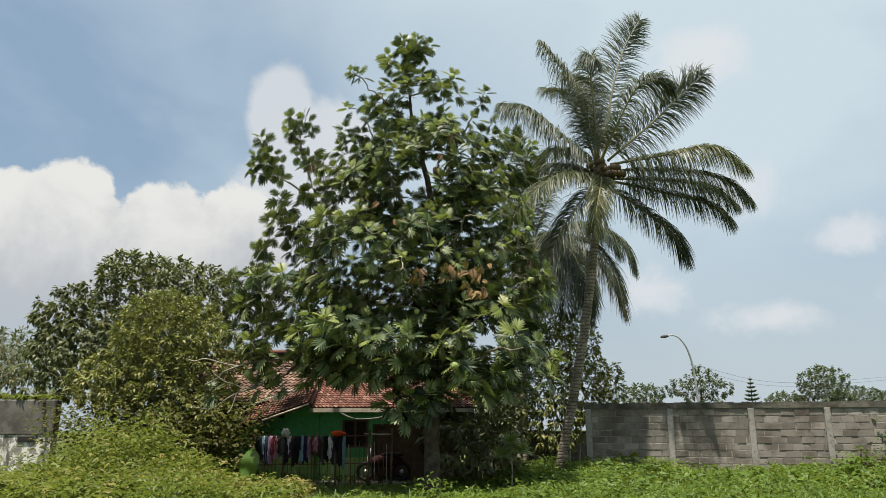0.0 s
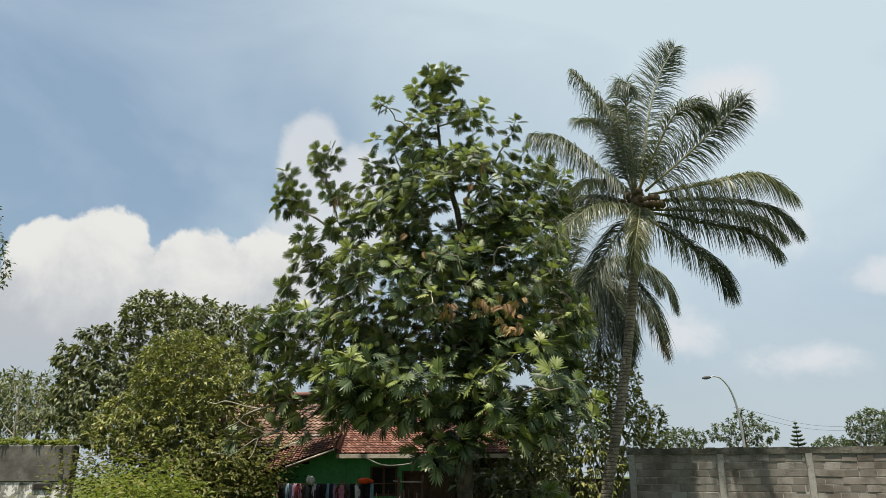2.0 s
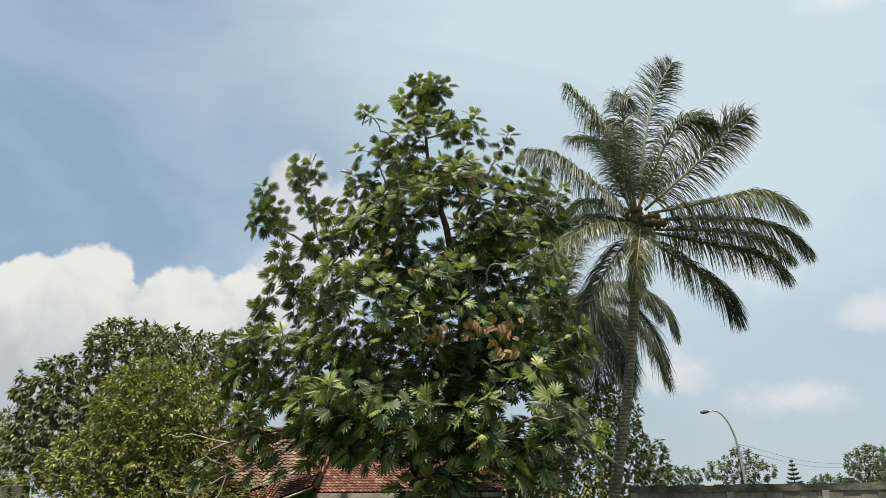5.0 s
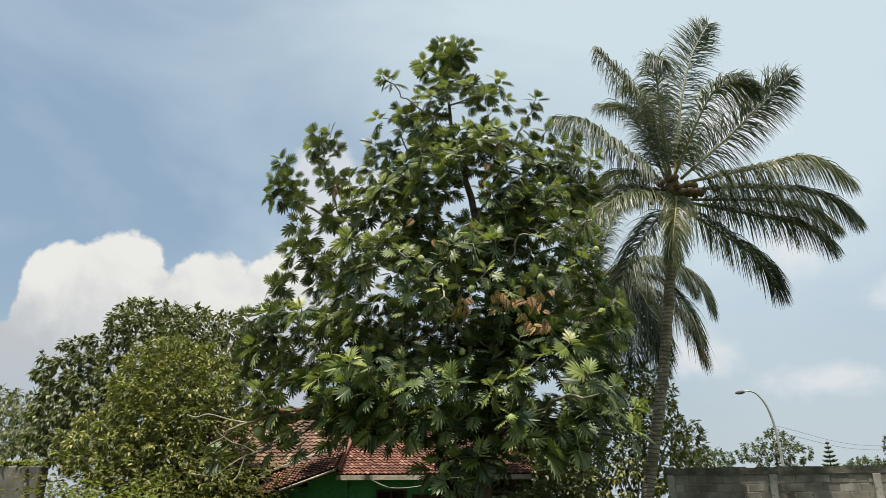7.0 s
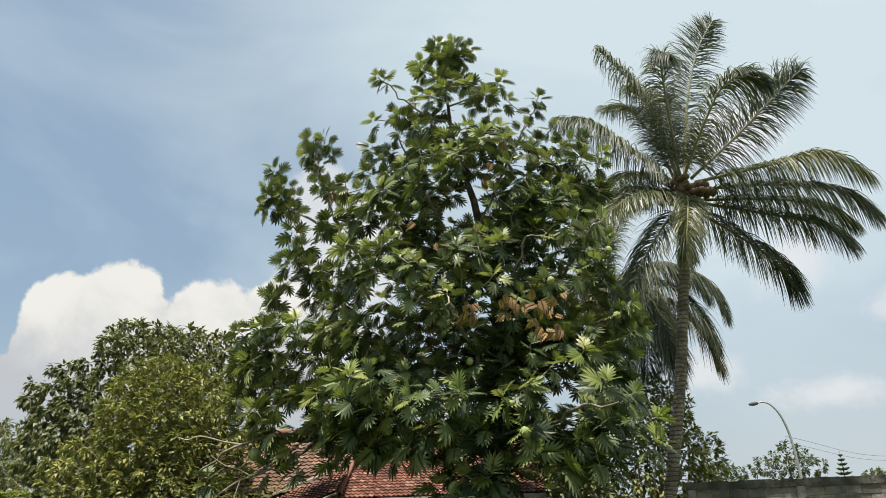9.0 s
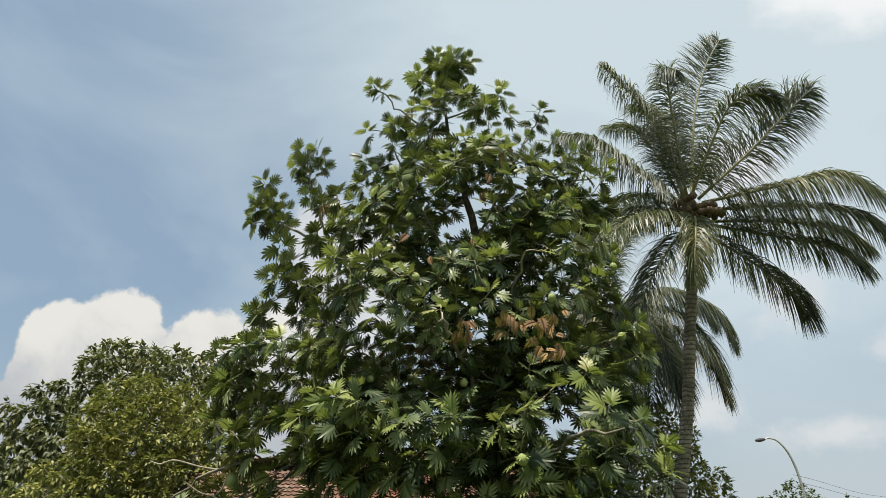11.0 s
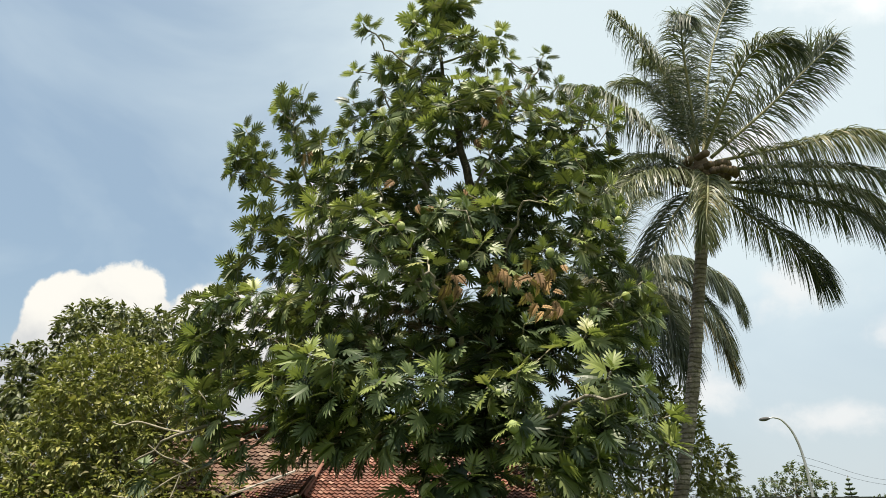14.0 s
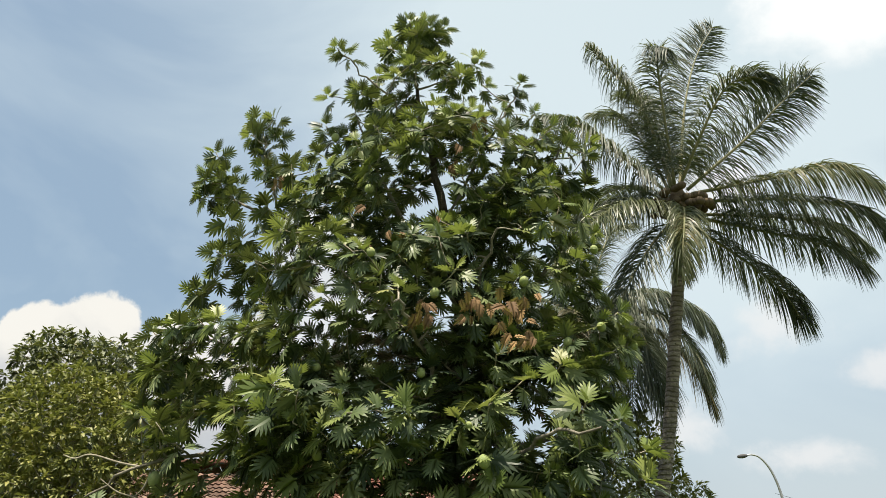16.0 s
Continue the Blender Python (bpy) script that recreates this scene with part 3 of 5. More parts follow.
BOUGHS = [([(-0.28, 18.3, -0.1), (-0.30, 18.3, 1.5), (-0.22, 18.35, 3.5), (-0.1, 18.4, 5.5), (-0.35, 18.4, 7.5), (-0.8, 18.4, 9.4), (-0.95, 18.4, 11.0)], 0.22, 0.02),
         ([(-0.25, 18.3, 2.6), (-1.6, 17.8, 3.1), (-3.2, 17.6, 3.2), (-4.9, 17.7, 3.0), (-5.8, 17.8, 2.5)], 0.09, 0.02),
         ([(-0.2, 18.3, 3.6), (-1.6, 18.5, 4.6), (-3.2, 18.4, 4.9), (-4.6, 18.3, 5.2)], 0.10, 0.02),
         ([(-0.15, 18.35, 4.6), (-1.6, 18.6, 6.0), (-3.0, 18.5, 7.0), (-4.2, 18.9, 8.0), (-4.9, 19.3, 8.6)], 0.10, 0.02),
         ([(-3.3, 18.5, 7.2), (-3.6, 18.5, 8.1), (-3.85, 18.6, 8.8), (-4.0, 18.6, 9.6)], 0.035, 0.015),
         ([(-0.75, 18.4, 9.0), (-1.25, 18.1, 9.75), (-1.85, 17.7, 10.15), (-2.38, 17.45, 10.6)], 0.045, 0.015),
         ([(-0.15, 18.4, 5.8), (-1.2, 18.0, 7.4), (-1.7, 17.8, 8.5), (-2.0, 17.7, 9.3)], 0.08, 0.015),
         ([(-0.15, 18.4, 5.4), (0.7, 18.2, 7.0), (1.4, 18.0, 8.2), (2.0, 18.0, 8.9)], 0.09, 0.02),
         ([(-0.35, 18.4, 7.4), (0.2, 18.5, 8.7), (0.7, 18.4, 9.6), (1.05, 18.4, 10.3)], 0.06, 0.015),
         ([(-0.2, 18.35, 3.8), (0.8, 17.8, 5.2), (1.5, 17.6, 6.4), (2.1, 17.8, 7.0)], 0.09, 0.02),
         ([(-0.25, 18.3, 2.4), (0.7, 17.6, 3.2), (1.6, 17.2, 3.3), (2.1, 17.1, 2.9)], 0.09, 0.02), ([(-0.25, 18.3, 2.2), (0.5, 17.2, 2.9), (1.1, 16.3, 3.2), (1.7, 15.7, 3.2)], 0.08, 0.02),
         ([(-0.2, 18.3, 3.2), (-0.5, 17.2, 4.2), (-0.8, 16.2, 4.8), (-1.0, 15.8, 5.0)], 0.08, 0.02),
         ([(-0.2, 18.3, 4.2), (0.2, 17.2, 5.6), (0.5, 16.6, 6.4)], 0.07, 0.02),
         ([(-0.2, 18.4, 4.0), (-0.4, 19.8, 5.2), (-0.6, 20.8, 5.8)], 0.08, 0.02)]
BREAD_LEAVES = [lobed_leaf(5, 1.0, 0.24, 0.30, 0.82), lobed_leaf(4, 1.0, 0.42, 0.22, 1.0), lobed_leaf(4, 0.9, 0.34, 0.32, 1.15, 0.10)]
# the crown's face leans back towards its top
CROWN = [(x, (y if y > 16.5 else y + 1.0) - (0.0 if x < -3.2 else 0.35 if z < 8 else 0.1), z, a, b * (0.66 if z < 4 else 0.70 if z < 6.5 else 0.74), c) for x, y, z, a, b, c in CROWN]


BOUGHS = [BOUGHS[0]] + [(pts, 0.62 * r0, 0.8 * r1) for pts, r0, r1 in BOUGHS[1:]]


def breadfruit_tree():
    tree = thing("breadfruit_tree", "tall breadfruit tree with large glossy lobed leaves", "tree", (-0.28, 18.3, 0))
    tree.location = (0, 0, 0)
    tips = scatter_in(CROWN, 0.375, 0.55, 0.24, 0.15)
    gaps = np.array([noise.noise(Vector(p) * 0.95) for p in tips])
    low = np.clip((tips[:, 2] - 2.0) / 6.0, 0, 1)
    thin = rng.random(len(tips)) < np.where((tips[:, 0] < -2.6) & (tips[:, 2] > 4.2), 0.32, 0.12)
    tips = tips[(tips[:, 2] > 0.9) & ((gaps > -0.27 + 0.10 * low) | (tips[:, 0] < -4.6) | (tips[:, 2] > 11.4)) & ~thin]
    tips = tips[~((np.abs(tips[:, 0] - 0.72) < 0.42) & (np.abs(tips[:, 2] - 4.9) < 0.5) & (tips[:, 1] < 16.8))]
    tips = tips[~((((tips[:, 0] + 0.85) / 0.6) ** 2 + ((tips[:, 2] - 7.45) / 0.4) ** 2 < 1) & (tips[:, 1] < 18.0))]
    tips = np.vstack([tips, scatter_in(SPRIGS, 0.29, 0.1, 0.12)])
    limbs, twigs = grow(None, BOUGHS, tips, 0.24, 0.015)
    from_arrays("trunk", *limbs[0], BARK, tree, "grey-brown bark")
    for one in limbs[1:]:
        from_arrays("limb", *one, LIMB, tree, "pale grey limb")
    tagged(from_arrays("twigwork", *twigs, TWIG, tree, "pale bowed twigs"), kind="stuff")
    axis_c = np.array((-0.5, 18.4, 0))
    out = tips - axis_c
    out[:, 2] = 0
    out = unit(out) * np.clip(np.linalg.norm(out, axis=1) / 3.0, 0.15, 1)[:, None]
    axes = unit(out * 0.9 + np.array((0, 0, 0.75)) + rng.normal(0, 0.22, tips.shape))
    P, W, S, K, Y, U = [], [], [], [], [], []
    for tip, ax in zip(tips, axes):
        n = rng.integers(7, 10)
        side = unit(np.cross(ax, (0.2, 0.5, 0.84)))
        other = np.cross(ax, side)
        young = rng.random() < 0.55
        whole = (0.41 - 0.09 * min(1, max(0, (tip[2] - 2.5) / 6.0))) * rng.uniform(0.8, 1.15)
        for i in range(n):
            age = i / (n - 1)
            a = i * 2.4 + rng.normal(0, 0.2)
            open_ = 0.30 + 1.35 * age ** 0.75 + rng.normal(0, 0.1)
            way = ax * math.cos(open_) + (side * math.cos(a) + other * math.sin(a)) * math.sin(open_)
            way = unit(way + np.array((0, 0, -0.42 * age ** 1.5)))
            P.append(tip - ax * 0.14 * age + way * 0.05)
            W.append(way)
            U.append(ax * 1.2 + np.array((0, 0, 0.35)))
            S.append(whole * (0.62 + 0.42 * min(1, i / 3)) * rng.uniform(0.86, 1.1))
            Y.append(i < (4 if young else 1))
            K.append(rng.choice(3, p=(0.35, 0.3, 0.35) if tip[2] > 7 else (0.5, 0.4, 0.1)))
    P, W, S, K, Y, U = np.array(P), unit(W), np.array(S), np.array(K), np.array(Y), np.array(U)
    M = frames(W, U, rng.normal(0, 0.55, len(P)))
    near = np.zeros(len(P), bool)
    near[np.argsort(P[:, 1] + 0.15 * np.abs(P[:, 2] - 5) + rng.normal(0, 0.3, len(P)))[:300]] = True
    shared = {}
    for fresh, mat in ((False, BREAD), (True, YOUNG)):
        rest = [spread(BREAD_LEAVES[k], P[q], M[q], S[q]) for k in range(3) for q in [(K == k) & ~near & (Y == fresh)]]
        tagged(from_arrays("foliage", *joined(rest), mat, tree, "fresh yellow-green leaves" if fresh else "", False), kind="stuff")
        for k in range(3):
            me = bpy.data.meshes.new("leaf")
            me.from_pydata(BREAD_LEAVES[k][0].tolist(), [], BREAD_LEAVES[k][1].tolist())
            me.materials.append(mat)
            shared[k, fresh] = me
    for i in np.nonzero(near)[0]:
        ob = new("leaf", shared[int(K[i]), bool(Y[i])])
        ob.parent = tree
        ob.matrix_basis = Matrix.LocRotScale(Vector(P[i]), Matrix(M[i].tolist()).to_quaternion(), Vector((S[i],) * 3))
    return tree, tips, axes


bread, bread_tips, bread_axes = breadfruit_tree()
BARE = [[(-6.0, 17.8, 2.03), (-5.54, 17.75, 1.99), (-5.29, 17.8, 2.16), (-4.98, 17.85, 2.36), (-4.6, 17.8, 2.45), (-4.32, 17.8, 2.59), (-3.87, 17.8, 2.76), (-3.5, 17.8, 3.05)],
        [(-5.51, 17.7, 2.8), (-5.24, 17.75, 2.62), (-5.0, 17.8, 2.55), (-4.78, 17.8, 2.43)], [(-6.26, 17.9, 3.18), (-6.04, 17.85, 3.12), (-5.77, 17.8, 3.17), (-5.3, 17.8, 3.05), (-4.9, 17.75, 2.98)],
        [(-4.98, 17.85, 2.36), (-5.07, 17.8, 2.0), (-5.14, 17.75, 1.89)], [(-5.0, 17.8, 2.55), (-4.85, 17.75, 2.68), (-4.75, 17.7, 2.9)]]
for line in BARE:
    from_arrays("bare_branch", *tube(curve_pts(line, 5 * len(line)), np.linspace(0.010, 0.020, 5 * len(line)), 6, False), TWIG, bread, "pale leafless branch")


def sapling(at, height, stars):
    """A young breadfruit plant: a thin stem with a few stars of leaves."""
    plant = thing("breadfruit_sapling", "young breadfruit plant in the tree's shade", "plant")
    at = np.array(at)
    from_arrays("stem", *tube(curve_pts([at, at + (0.04, 0, height * 0.5), at + (0.0, -0.03, height)], 8), np.linspace(0.018, 0.008, 8), 6), TWIG, plant)
    P, W, S = [], [], []
    for dx, dz in stars:
        for i in range(9):
            a, o = i * 2.4, 0.4 + 0.12 * i
            way = np.array((math.cos(a) * math.sin(o), math.sin(a) * math.sin(o) - 0.2, math.cos(o) - 0.03 * i))
            P.append(at + (dx, -0.05, dz))
            W.append(way)
            S.append(0.30 + 0.012 * i)
    W = unit(W)
    from_arrays("leaves", *spread(BREAD_LEAVES[0], np.array(P), frames(W, np.tile((0, -0.4, 1.0), (len(W), 1))), np.array(S)), YOUNG, plant, smooth=False)


sapling((1.55, 17.9, -0.05), 1.25, ((0.0, 1.25), (0.22, 1.05), (-0.2, 0.95)))


# ---- coconut palms ----
def frond(parent, points, leaflets, length, mat, hang=0.9, face=0.0, lift=0.35):
    """A palm leaf along a line of points: a bowed stalk and two rows of leaflets. hang: how far they drop; face: how far the blade is turned towards the open field."""
    line = curve_pts(points, 40)
    t = np.linspace(0.07, 0.995, leaflets)
    at = np.linspace(0, 1, 40)
    ahead = unit(np.gradient(line, axis=0))
    up = np.array((0, 0, 1.0)) - ahead * ahead[:, 2:]
    bend = unit(np.gradient(ahead, axis=0).mean(0)[None])
    up = unit(up - 0.25 * (bend - ahead * np.sum(bend * ahead, 1, keepdims=True)))
    side = unit(np.cross(ahead, up))
    turned = unit(np.cross(np.tile((0.15, -1.0, 0.25), (40, 1)), ahead))
    turned *= np.where(np.sum(turned * side, 1, keepdims=True).mean() < 0, -1, 1)
    side = unit(side * (1 - face) + turned * face)
    up = unit(np.cross(side, ahead))
    rows = []
    for s in (-1, 1):
        n = len(t)
        jit = np.clip(t + rng.normal(0, 0.006, n), 0, 1)
        take = lambda q: np.stack([np.interp(jit, at, q[:, k]) for k in range(3)], 1)
        p, d, sd, nr = take(line), unit(take(ahead)), unit(take(side)), unit(take(up))
        L = (1.08 * length * np.clip(1.18 * np.sin(np.pi * (0.24 + 0.68 * t)) ** 0.7, 0.30, 1.0) * rng.uniform(0.8, 1.1, n))[:, None]
        spread_ = np.radians(64 - 32 * t + rng.normal(0, 11, n))[:, None]
        way = unit(sd * s * np.sin(spread_) + d * np.cos(spread_) + nr * lift * rng.uniform(0.4, 1.3, (n, 1)) + rng.normal(0, 0.10, (n, 3)))
        sag = hang * rng.uniform(0.7, 1.3, (n, 1))
        pts = [p]
        for k in range(5):
            step = unit(way + np.array((0, 0, -1.0)) * sag * (k / 1.6) ** 1.1)
            pts.append(pts[-1] + step * L / 5)
        wide = d - way * np.sum(d * way, 1, keepdims=True)
        wide = unit(wide + 0.5 * nr * rng.normal(0, 1, (n, 1)))
        ws = (0.006, 0.011, 0.011, 0.010, 0.007, 0.002)
        verts = np.stack([q + wide * wd * sg for q, wd in zip(pts, ws) for sg in (-1, 1)], 1)
        quad = np.array([(2 * k, 2 * k + 1, 2 * k + 3, 2 * k + 2) for k in range(5)])
        rows.append((verts.reshape(-1, 3), (quad[None] + (np.arange(n) * 12)[:, None, None]).reshape(-1, 4)))
    leaf = from_arrays("frond", *joined(rows), mat, parent)
    from_arrays("rachis", *tube(line, np.linspace(0.042, 0.007, 40), 6), PALMRIB, leaf, "pale stalk")
    return leaf


def palm_trunk(parent, points, r0, r1):
    path = curve_pts(points, 90)
    r = np.linspace(r0, r1, 90) * (1 + 0.08 * (np.arange(90) % 3 == 0)) + 0.06 * np.exp(-np.arange(90) / 4.0)
    return from_arrays("trunk", *tube(path, r, 12, False), PALMBARK, parent, "ringed grey trunk")


def lump(radii, seed, rough=0.06):
    """A fruit: a sphere pulled long and slightly uneven."""
    bm = bmesh.new()
    bmesh.ops.create_icosphere(bm, subdivisions=2, radius=1)
    for q in bm.verts:
        k = 1 + rough * noise.noise(q.co * 2.2 + Vector((seed, 0, 0)))
        q.co = Vector((q.co.x * radii[0] * k, q.co.y * radii[1] * k, q.co.z * radii[2] * k))
    return bm


# each frond: its line of points, leaflet length, how far the leaflets drop, how far the blade is turned, green (0), dry
# (1) or pale with painted sunlight (2)
FRONDS = [([(4.60, 20.9, 9.45), (4.20, 20.9, 11.40), (3.72, 20.8, 12.25), (2.95, 20.6, 13.2)], 1.0, 1.0, 0.35, 0),
          ([(4.62, 21.1, 9.5), (4.50, 21.4, 11.0), (4.36, 21.7, 12.2), (4.15, 22.2, 12.9)], 0.95, 0.55, 0.6, 0),
          ([(4.64, 20.9, 9.5), (4.46, 20.4, 10.88), (4.31, 19.9, 12.04), (4.22, 19.3, 12.05), (4.25, 18.9, 11.7)], 0.85, 0.75, 0.75, 0),
          ([(4.80, 21.1, 9.5), (5.30, 21.4, 11.93), (5.85, 21.6, 13.6), (6.42, 21.6, 14.6)], 0.90, 0.12, 0.9, 0),
          ([(4.70, 20.8, 9.4), (5.06, 20.2, 10.23), (5.59, 19.7, 11.19), (6.10, 19.4, 11.32), (6.45, 19.2, 10.95)], 0.80, 0.85, 0.35, 0),
          ([(4.90, 20.9, 9.4), (6.23, 20.6, 10.49), (7.05, 20.3, 11.25), (7.75, 20.1, 11.85)], 0.90, 0.42, 0.7, 0),
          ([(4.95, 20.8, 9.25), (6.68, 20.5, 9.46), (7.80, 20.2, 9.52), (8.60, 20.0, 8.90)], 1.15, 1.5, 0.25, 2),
          ([(4.95, 20.9, 9.1), (6.78, 20.6, 8.98), (8.05, 20.4, 8.65), (8.80, 20.4, 8.05)], 1.05, 1.3, 0.2, 0),
          ([(4.95, 21.2, 8.95), (6.95, 21.3, 8.90), (8.05, 21.4, 8.70), (8.85, 21.5, 8.22)], 1.0, 1.2, 0.2, 0),
          ([(4.95, 21.1, 8.85), (6.88, 21.2, 8.42), (7.95, 21.3, 8.15), (8.55, 21.3, 7.65)], 1.0, 1.3, 0.2, 0),
          ([(4.85, 21.2, 8.75), (6.00, 21.5, 8.05), (6.90, 21.8, 7.42), (7.30, 21.9, 6.72)], 1.15, 1.2, 0.2, 0),
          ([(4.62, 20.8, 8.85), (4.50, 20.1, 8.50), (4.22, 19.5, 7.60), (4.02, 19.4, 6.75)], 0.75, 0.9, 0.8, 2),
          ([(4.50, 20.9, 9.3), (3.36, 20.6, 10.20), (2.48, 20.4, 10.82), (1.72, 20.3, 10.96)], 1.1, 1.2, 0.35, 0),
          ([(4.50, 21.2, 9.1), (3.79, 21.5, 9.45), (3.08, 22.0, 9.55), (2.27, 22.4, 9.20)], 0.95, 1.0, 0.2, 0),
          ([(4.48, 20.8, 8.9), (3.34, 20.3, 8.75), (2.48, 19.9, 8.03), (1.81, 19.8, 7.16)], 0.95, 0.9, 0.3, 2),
          ([(4.55, 20.9, 8.7), (3.80, 20.5, 7.80), (3.15, 20.4, 6.70), (2.75, 20.4, 5.40)], 0.95, 0.7, 0.3, 0),
          ([(4.60, 21.2, 9.5), (4.35, 21.7, 11.0), (3.95, 22.2, 12.2), (3.4, 22.8, 12.7)], 0.95, 0.7, 0.5, 0),
          ([(4.60, 21.3, 9.3), (4.1, 22.6, 10.4), (3.6, 23.8, 10.8), (3.2, 24.9, 10.4)], 0.90, 0.8, 0.3, 0)]
palm = thing("coconut_palm", "leaning coconut palm with ripe nuts under its crown", "palm tree", (0.06, 0, 0))
palm_trunk(palm, [(3.30, 22.6, -0.1), (3.42, 22.5, 0.7), (3.79, 22.2, 2.48), (4.15, 21.8, 4.46), (4.41, 21.3, 6.59), (4.58, 21.0, 7.91), (4.69, 21.0, 9.1)], 0.155, 0.115)
HEART = np.array((4.70, 21.0, 9.12))
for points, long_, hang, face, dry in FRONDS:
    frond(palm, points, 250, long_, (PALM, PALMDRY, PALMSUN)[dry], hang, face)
from_arrays("crown_shaft", *tube([HEART + (-0.03, 0, -0.75), HEART + (-0.02, 0, -0.4), HEART, HEART + (0.02, 0.02, 0.45)], [0.14, 0.24, 0.26, 0.07], 12, False), COIR, palm, "brown fibrous leaf bases")
nut_mesh = None
for i in range(56):
    a, ring = i * 2.4, 0.30 + 0.30 * (i % 5) / 5
    c = HEART + (1.15 * ring * math.cos(a), ring * math.sin(a) - 0.22, 0.04 - 0.42 * ((i * 3) % 7) / 7)
    if nut_mesh is None:
        ob = part("coconut", lump((0.095, 0.095, 0.118), 1), NUT, palm, "ripe brown coconut", True)
        nut_mesh = ob.data
    else:
        ob = new("coconut", nut_mesh)
        ob.parent = palm
    ob.matrix_basis = Matrix.LocRotScale(Vector(c), Euler((a, 0.5 * a, a)), Vector((1, 1, 1)) * rng.uniform(0.75, 1.05))

FRONDS_B = [([(5.20, 25.9, 8.75), (6.25, 25.6, 8.20), (6.72, 25.6, 7.25)], 1.3, 1.4, 0.2, 0),
            ([(5.00, 25.7, 7.75), (5.80, 25.2, 6.60), (6.15, 25.1, 5.60)], 1.3, 1.4, 0.2, 1),
            ([(4.09, 25.3, 8.10), (4.25, 24.8, 6.70), (4.10, 24.7, 5.27)], 1.15, 1.1, 0.4, 0),
            ([(4.69, 26.5, 8.20), (5.30, 26.6, 7.39), (5.51, 26.6, 6.31)], 1.2, 1.1, 0.3, 0),
            ([(3.60, 24.9, 7.95), (3.62, 24.5, 6.74), (3.50, 24.4, 5.40)], 0.9, 0.7, 0.5, 0),
            ([(4.74, 25.5, 8.70), (5.60, 25.2, 8.39), (6.10, 25.1, 7.70)], 1.2, 1.4, 0.2, 0),
            ([(2.90, 25.0, 7.9), (2.55, 24.6, 6.6), (2.45, 24.5, 5.2)], 0.9, 0.7, 0.5, 1),
            ([(2.40, 25.6, 8.2), (1.70, 25.2, 7.2), (1.40, 25.1, 5.9)], 1.2, 1.1, 0.3, 0),
            ([(2.20, 26.4, 8.8), (1.20, 26.5, 8.4), (0.50, 26.5, 7.4)], 0.95, 0.9, 0.3, 0),
            ([(3.25, 26.0, 9.9), (3.0, 25.6, 11.2), (2.6, 25.2, 12.0)], 0.9, 0.5, 0.5, 0),
            ([(3.9, 26.4, 9.9), (4.4, 26.6, 11.0), (5.1, 26.8, 11.4)], 0.9, 0.7, 0.4, 0),
            ([(2.7, 26.9, 9.7), (2.0, 27.4, 10.6), (1.2, 27.8, 10.8)], 0.9, 0.8, 0.3, 0),
            ([(3.7, 27.6, 8.8), (3.9, 28.6, 8.4), (4.0, 29.4, 7.3)], 0.9, 0.9, 0.3, 0),
            ([(4.9, 25.4, 8.1), (5.7, 25.0, 7.2), (6.1, 24.9, 6.1)], 1.2, 1.2, 0.3, 0),
            ([(4.0, 24.9, 7.4), (4.5, 24.4, 6.3), (4.75, 24.3, 5.1)], 1.2, 1.1, 0.4, 0),
            ([(4.35, 25.0, 7.70), (4.75, 24.6, 6.5), (4.85, 24.5, 5.5)], 1.15, 1.1, 0.4, 0),
            ([(3.05, 25.2, 7.3), (2.98, 24.9, 6.2), (3.0, 24.8, 4.8)], 0.85, 0.6, 0.6, 1)]
palm_b = thing("coconut_palm", "second coconut palm with drooping fronds behind the breadfruit tree", "palm tree")
palm_trunk(palm_b, [(2.73, 26.3, -0.1), (2.76, 26.3, 1.5), (2.81, 26.3, 5.1), (3.33, 26.3, 8.18)], 0.17, 0.12)
for points, long_, hang, face, dry in FRONDS_B:
    frond(palm_b, [(3.33, 26.30, 8.30)] + points, 230, long_, (PALM, PALMDRY)[dry], hang, face)


# ---- small-leaved trees ----
def leafy_tree(name, label, base, lobes, gap, mat, leaf, size, per, limbs, droop=0.25, twig=0.01, open_=1.1, bark=BARK):
    """A tree with a crown of many small leaf clusters at the ends of its twigs."""
    tree = thing(name, label, "tree")
    tips = scatter_in(lobes, gap, 0.45)
    tips = tips[tips[:, 2] > 0.4]
    stem, twigs = grow(None, limbs, tips, 0.2, twig, 4)
    from_arrays("trunk", *joined(stem), bark, tree)
    tagged(from_arrays("twigwork", *twigs, TWIG, tree), kind="stuff")
    n = len(tips) * per
    c = np.repeat(tips, per, 0)
    mid = np.array(lobes)[:, :3].mean(0)
    ax = np.repeat(unit(tips - mid + np.array((0, 0, 0.6))), per, 0)
    ways = unit(unit(rng.normal(size=(n, 3))) * open_ + ax + np.array((0, 0, -droop)))
    m = frames(ways, np.tile((0, 0, 1.0), (n, 1)), rng.normal(0, 0.5, n))
    p = c + ways * rng.uniform(0.0, 0.5, (n, 1)) * gap * 0.9
    tagged(from_arrays("foliage", *spread(leaf, p, m, rng.uniform(0.6, 1.25, n) * size), mat, tree, smooth=False), kind="stuff")
    return tree


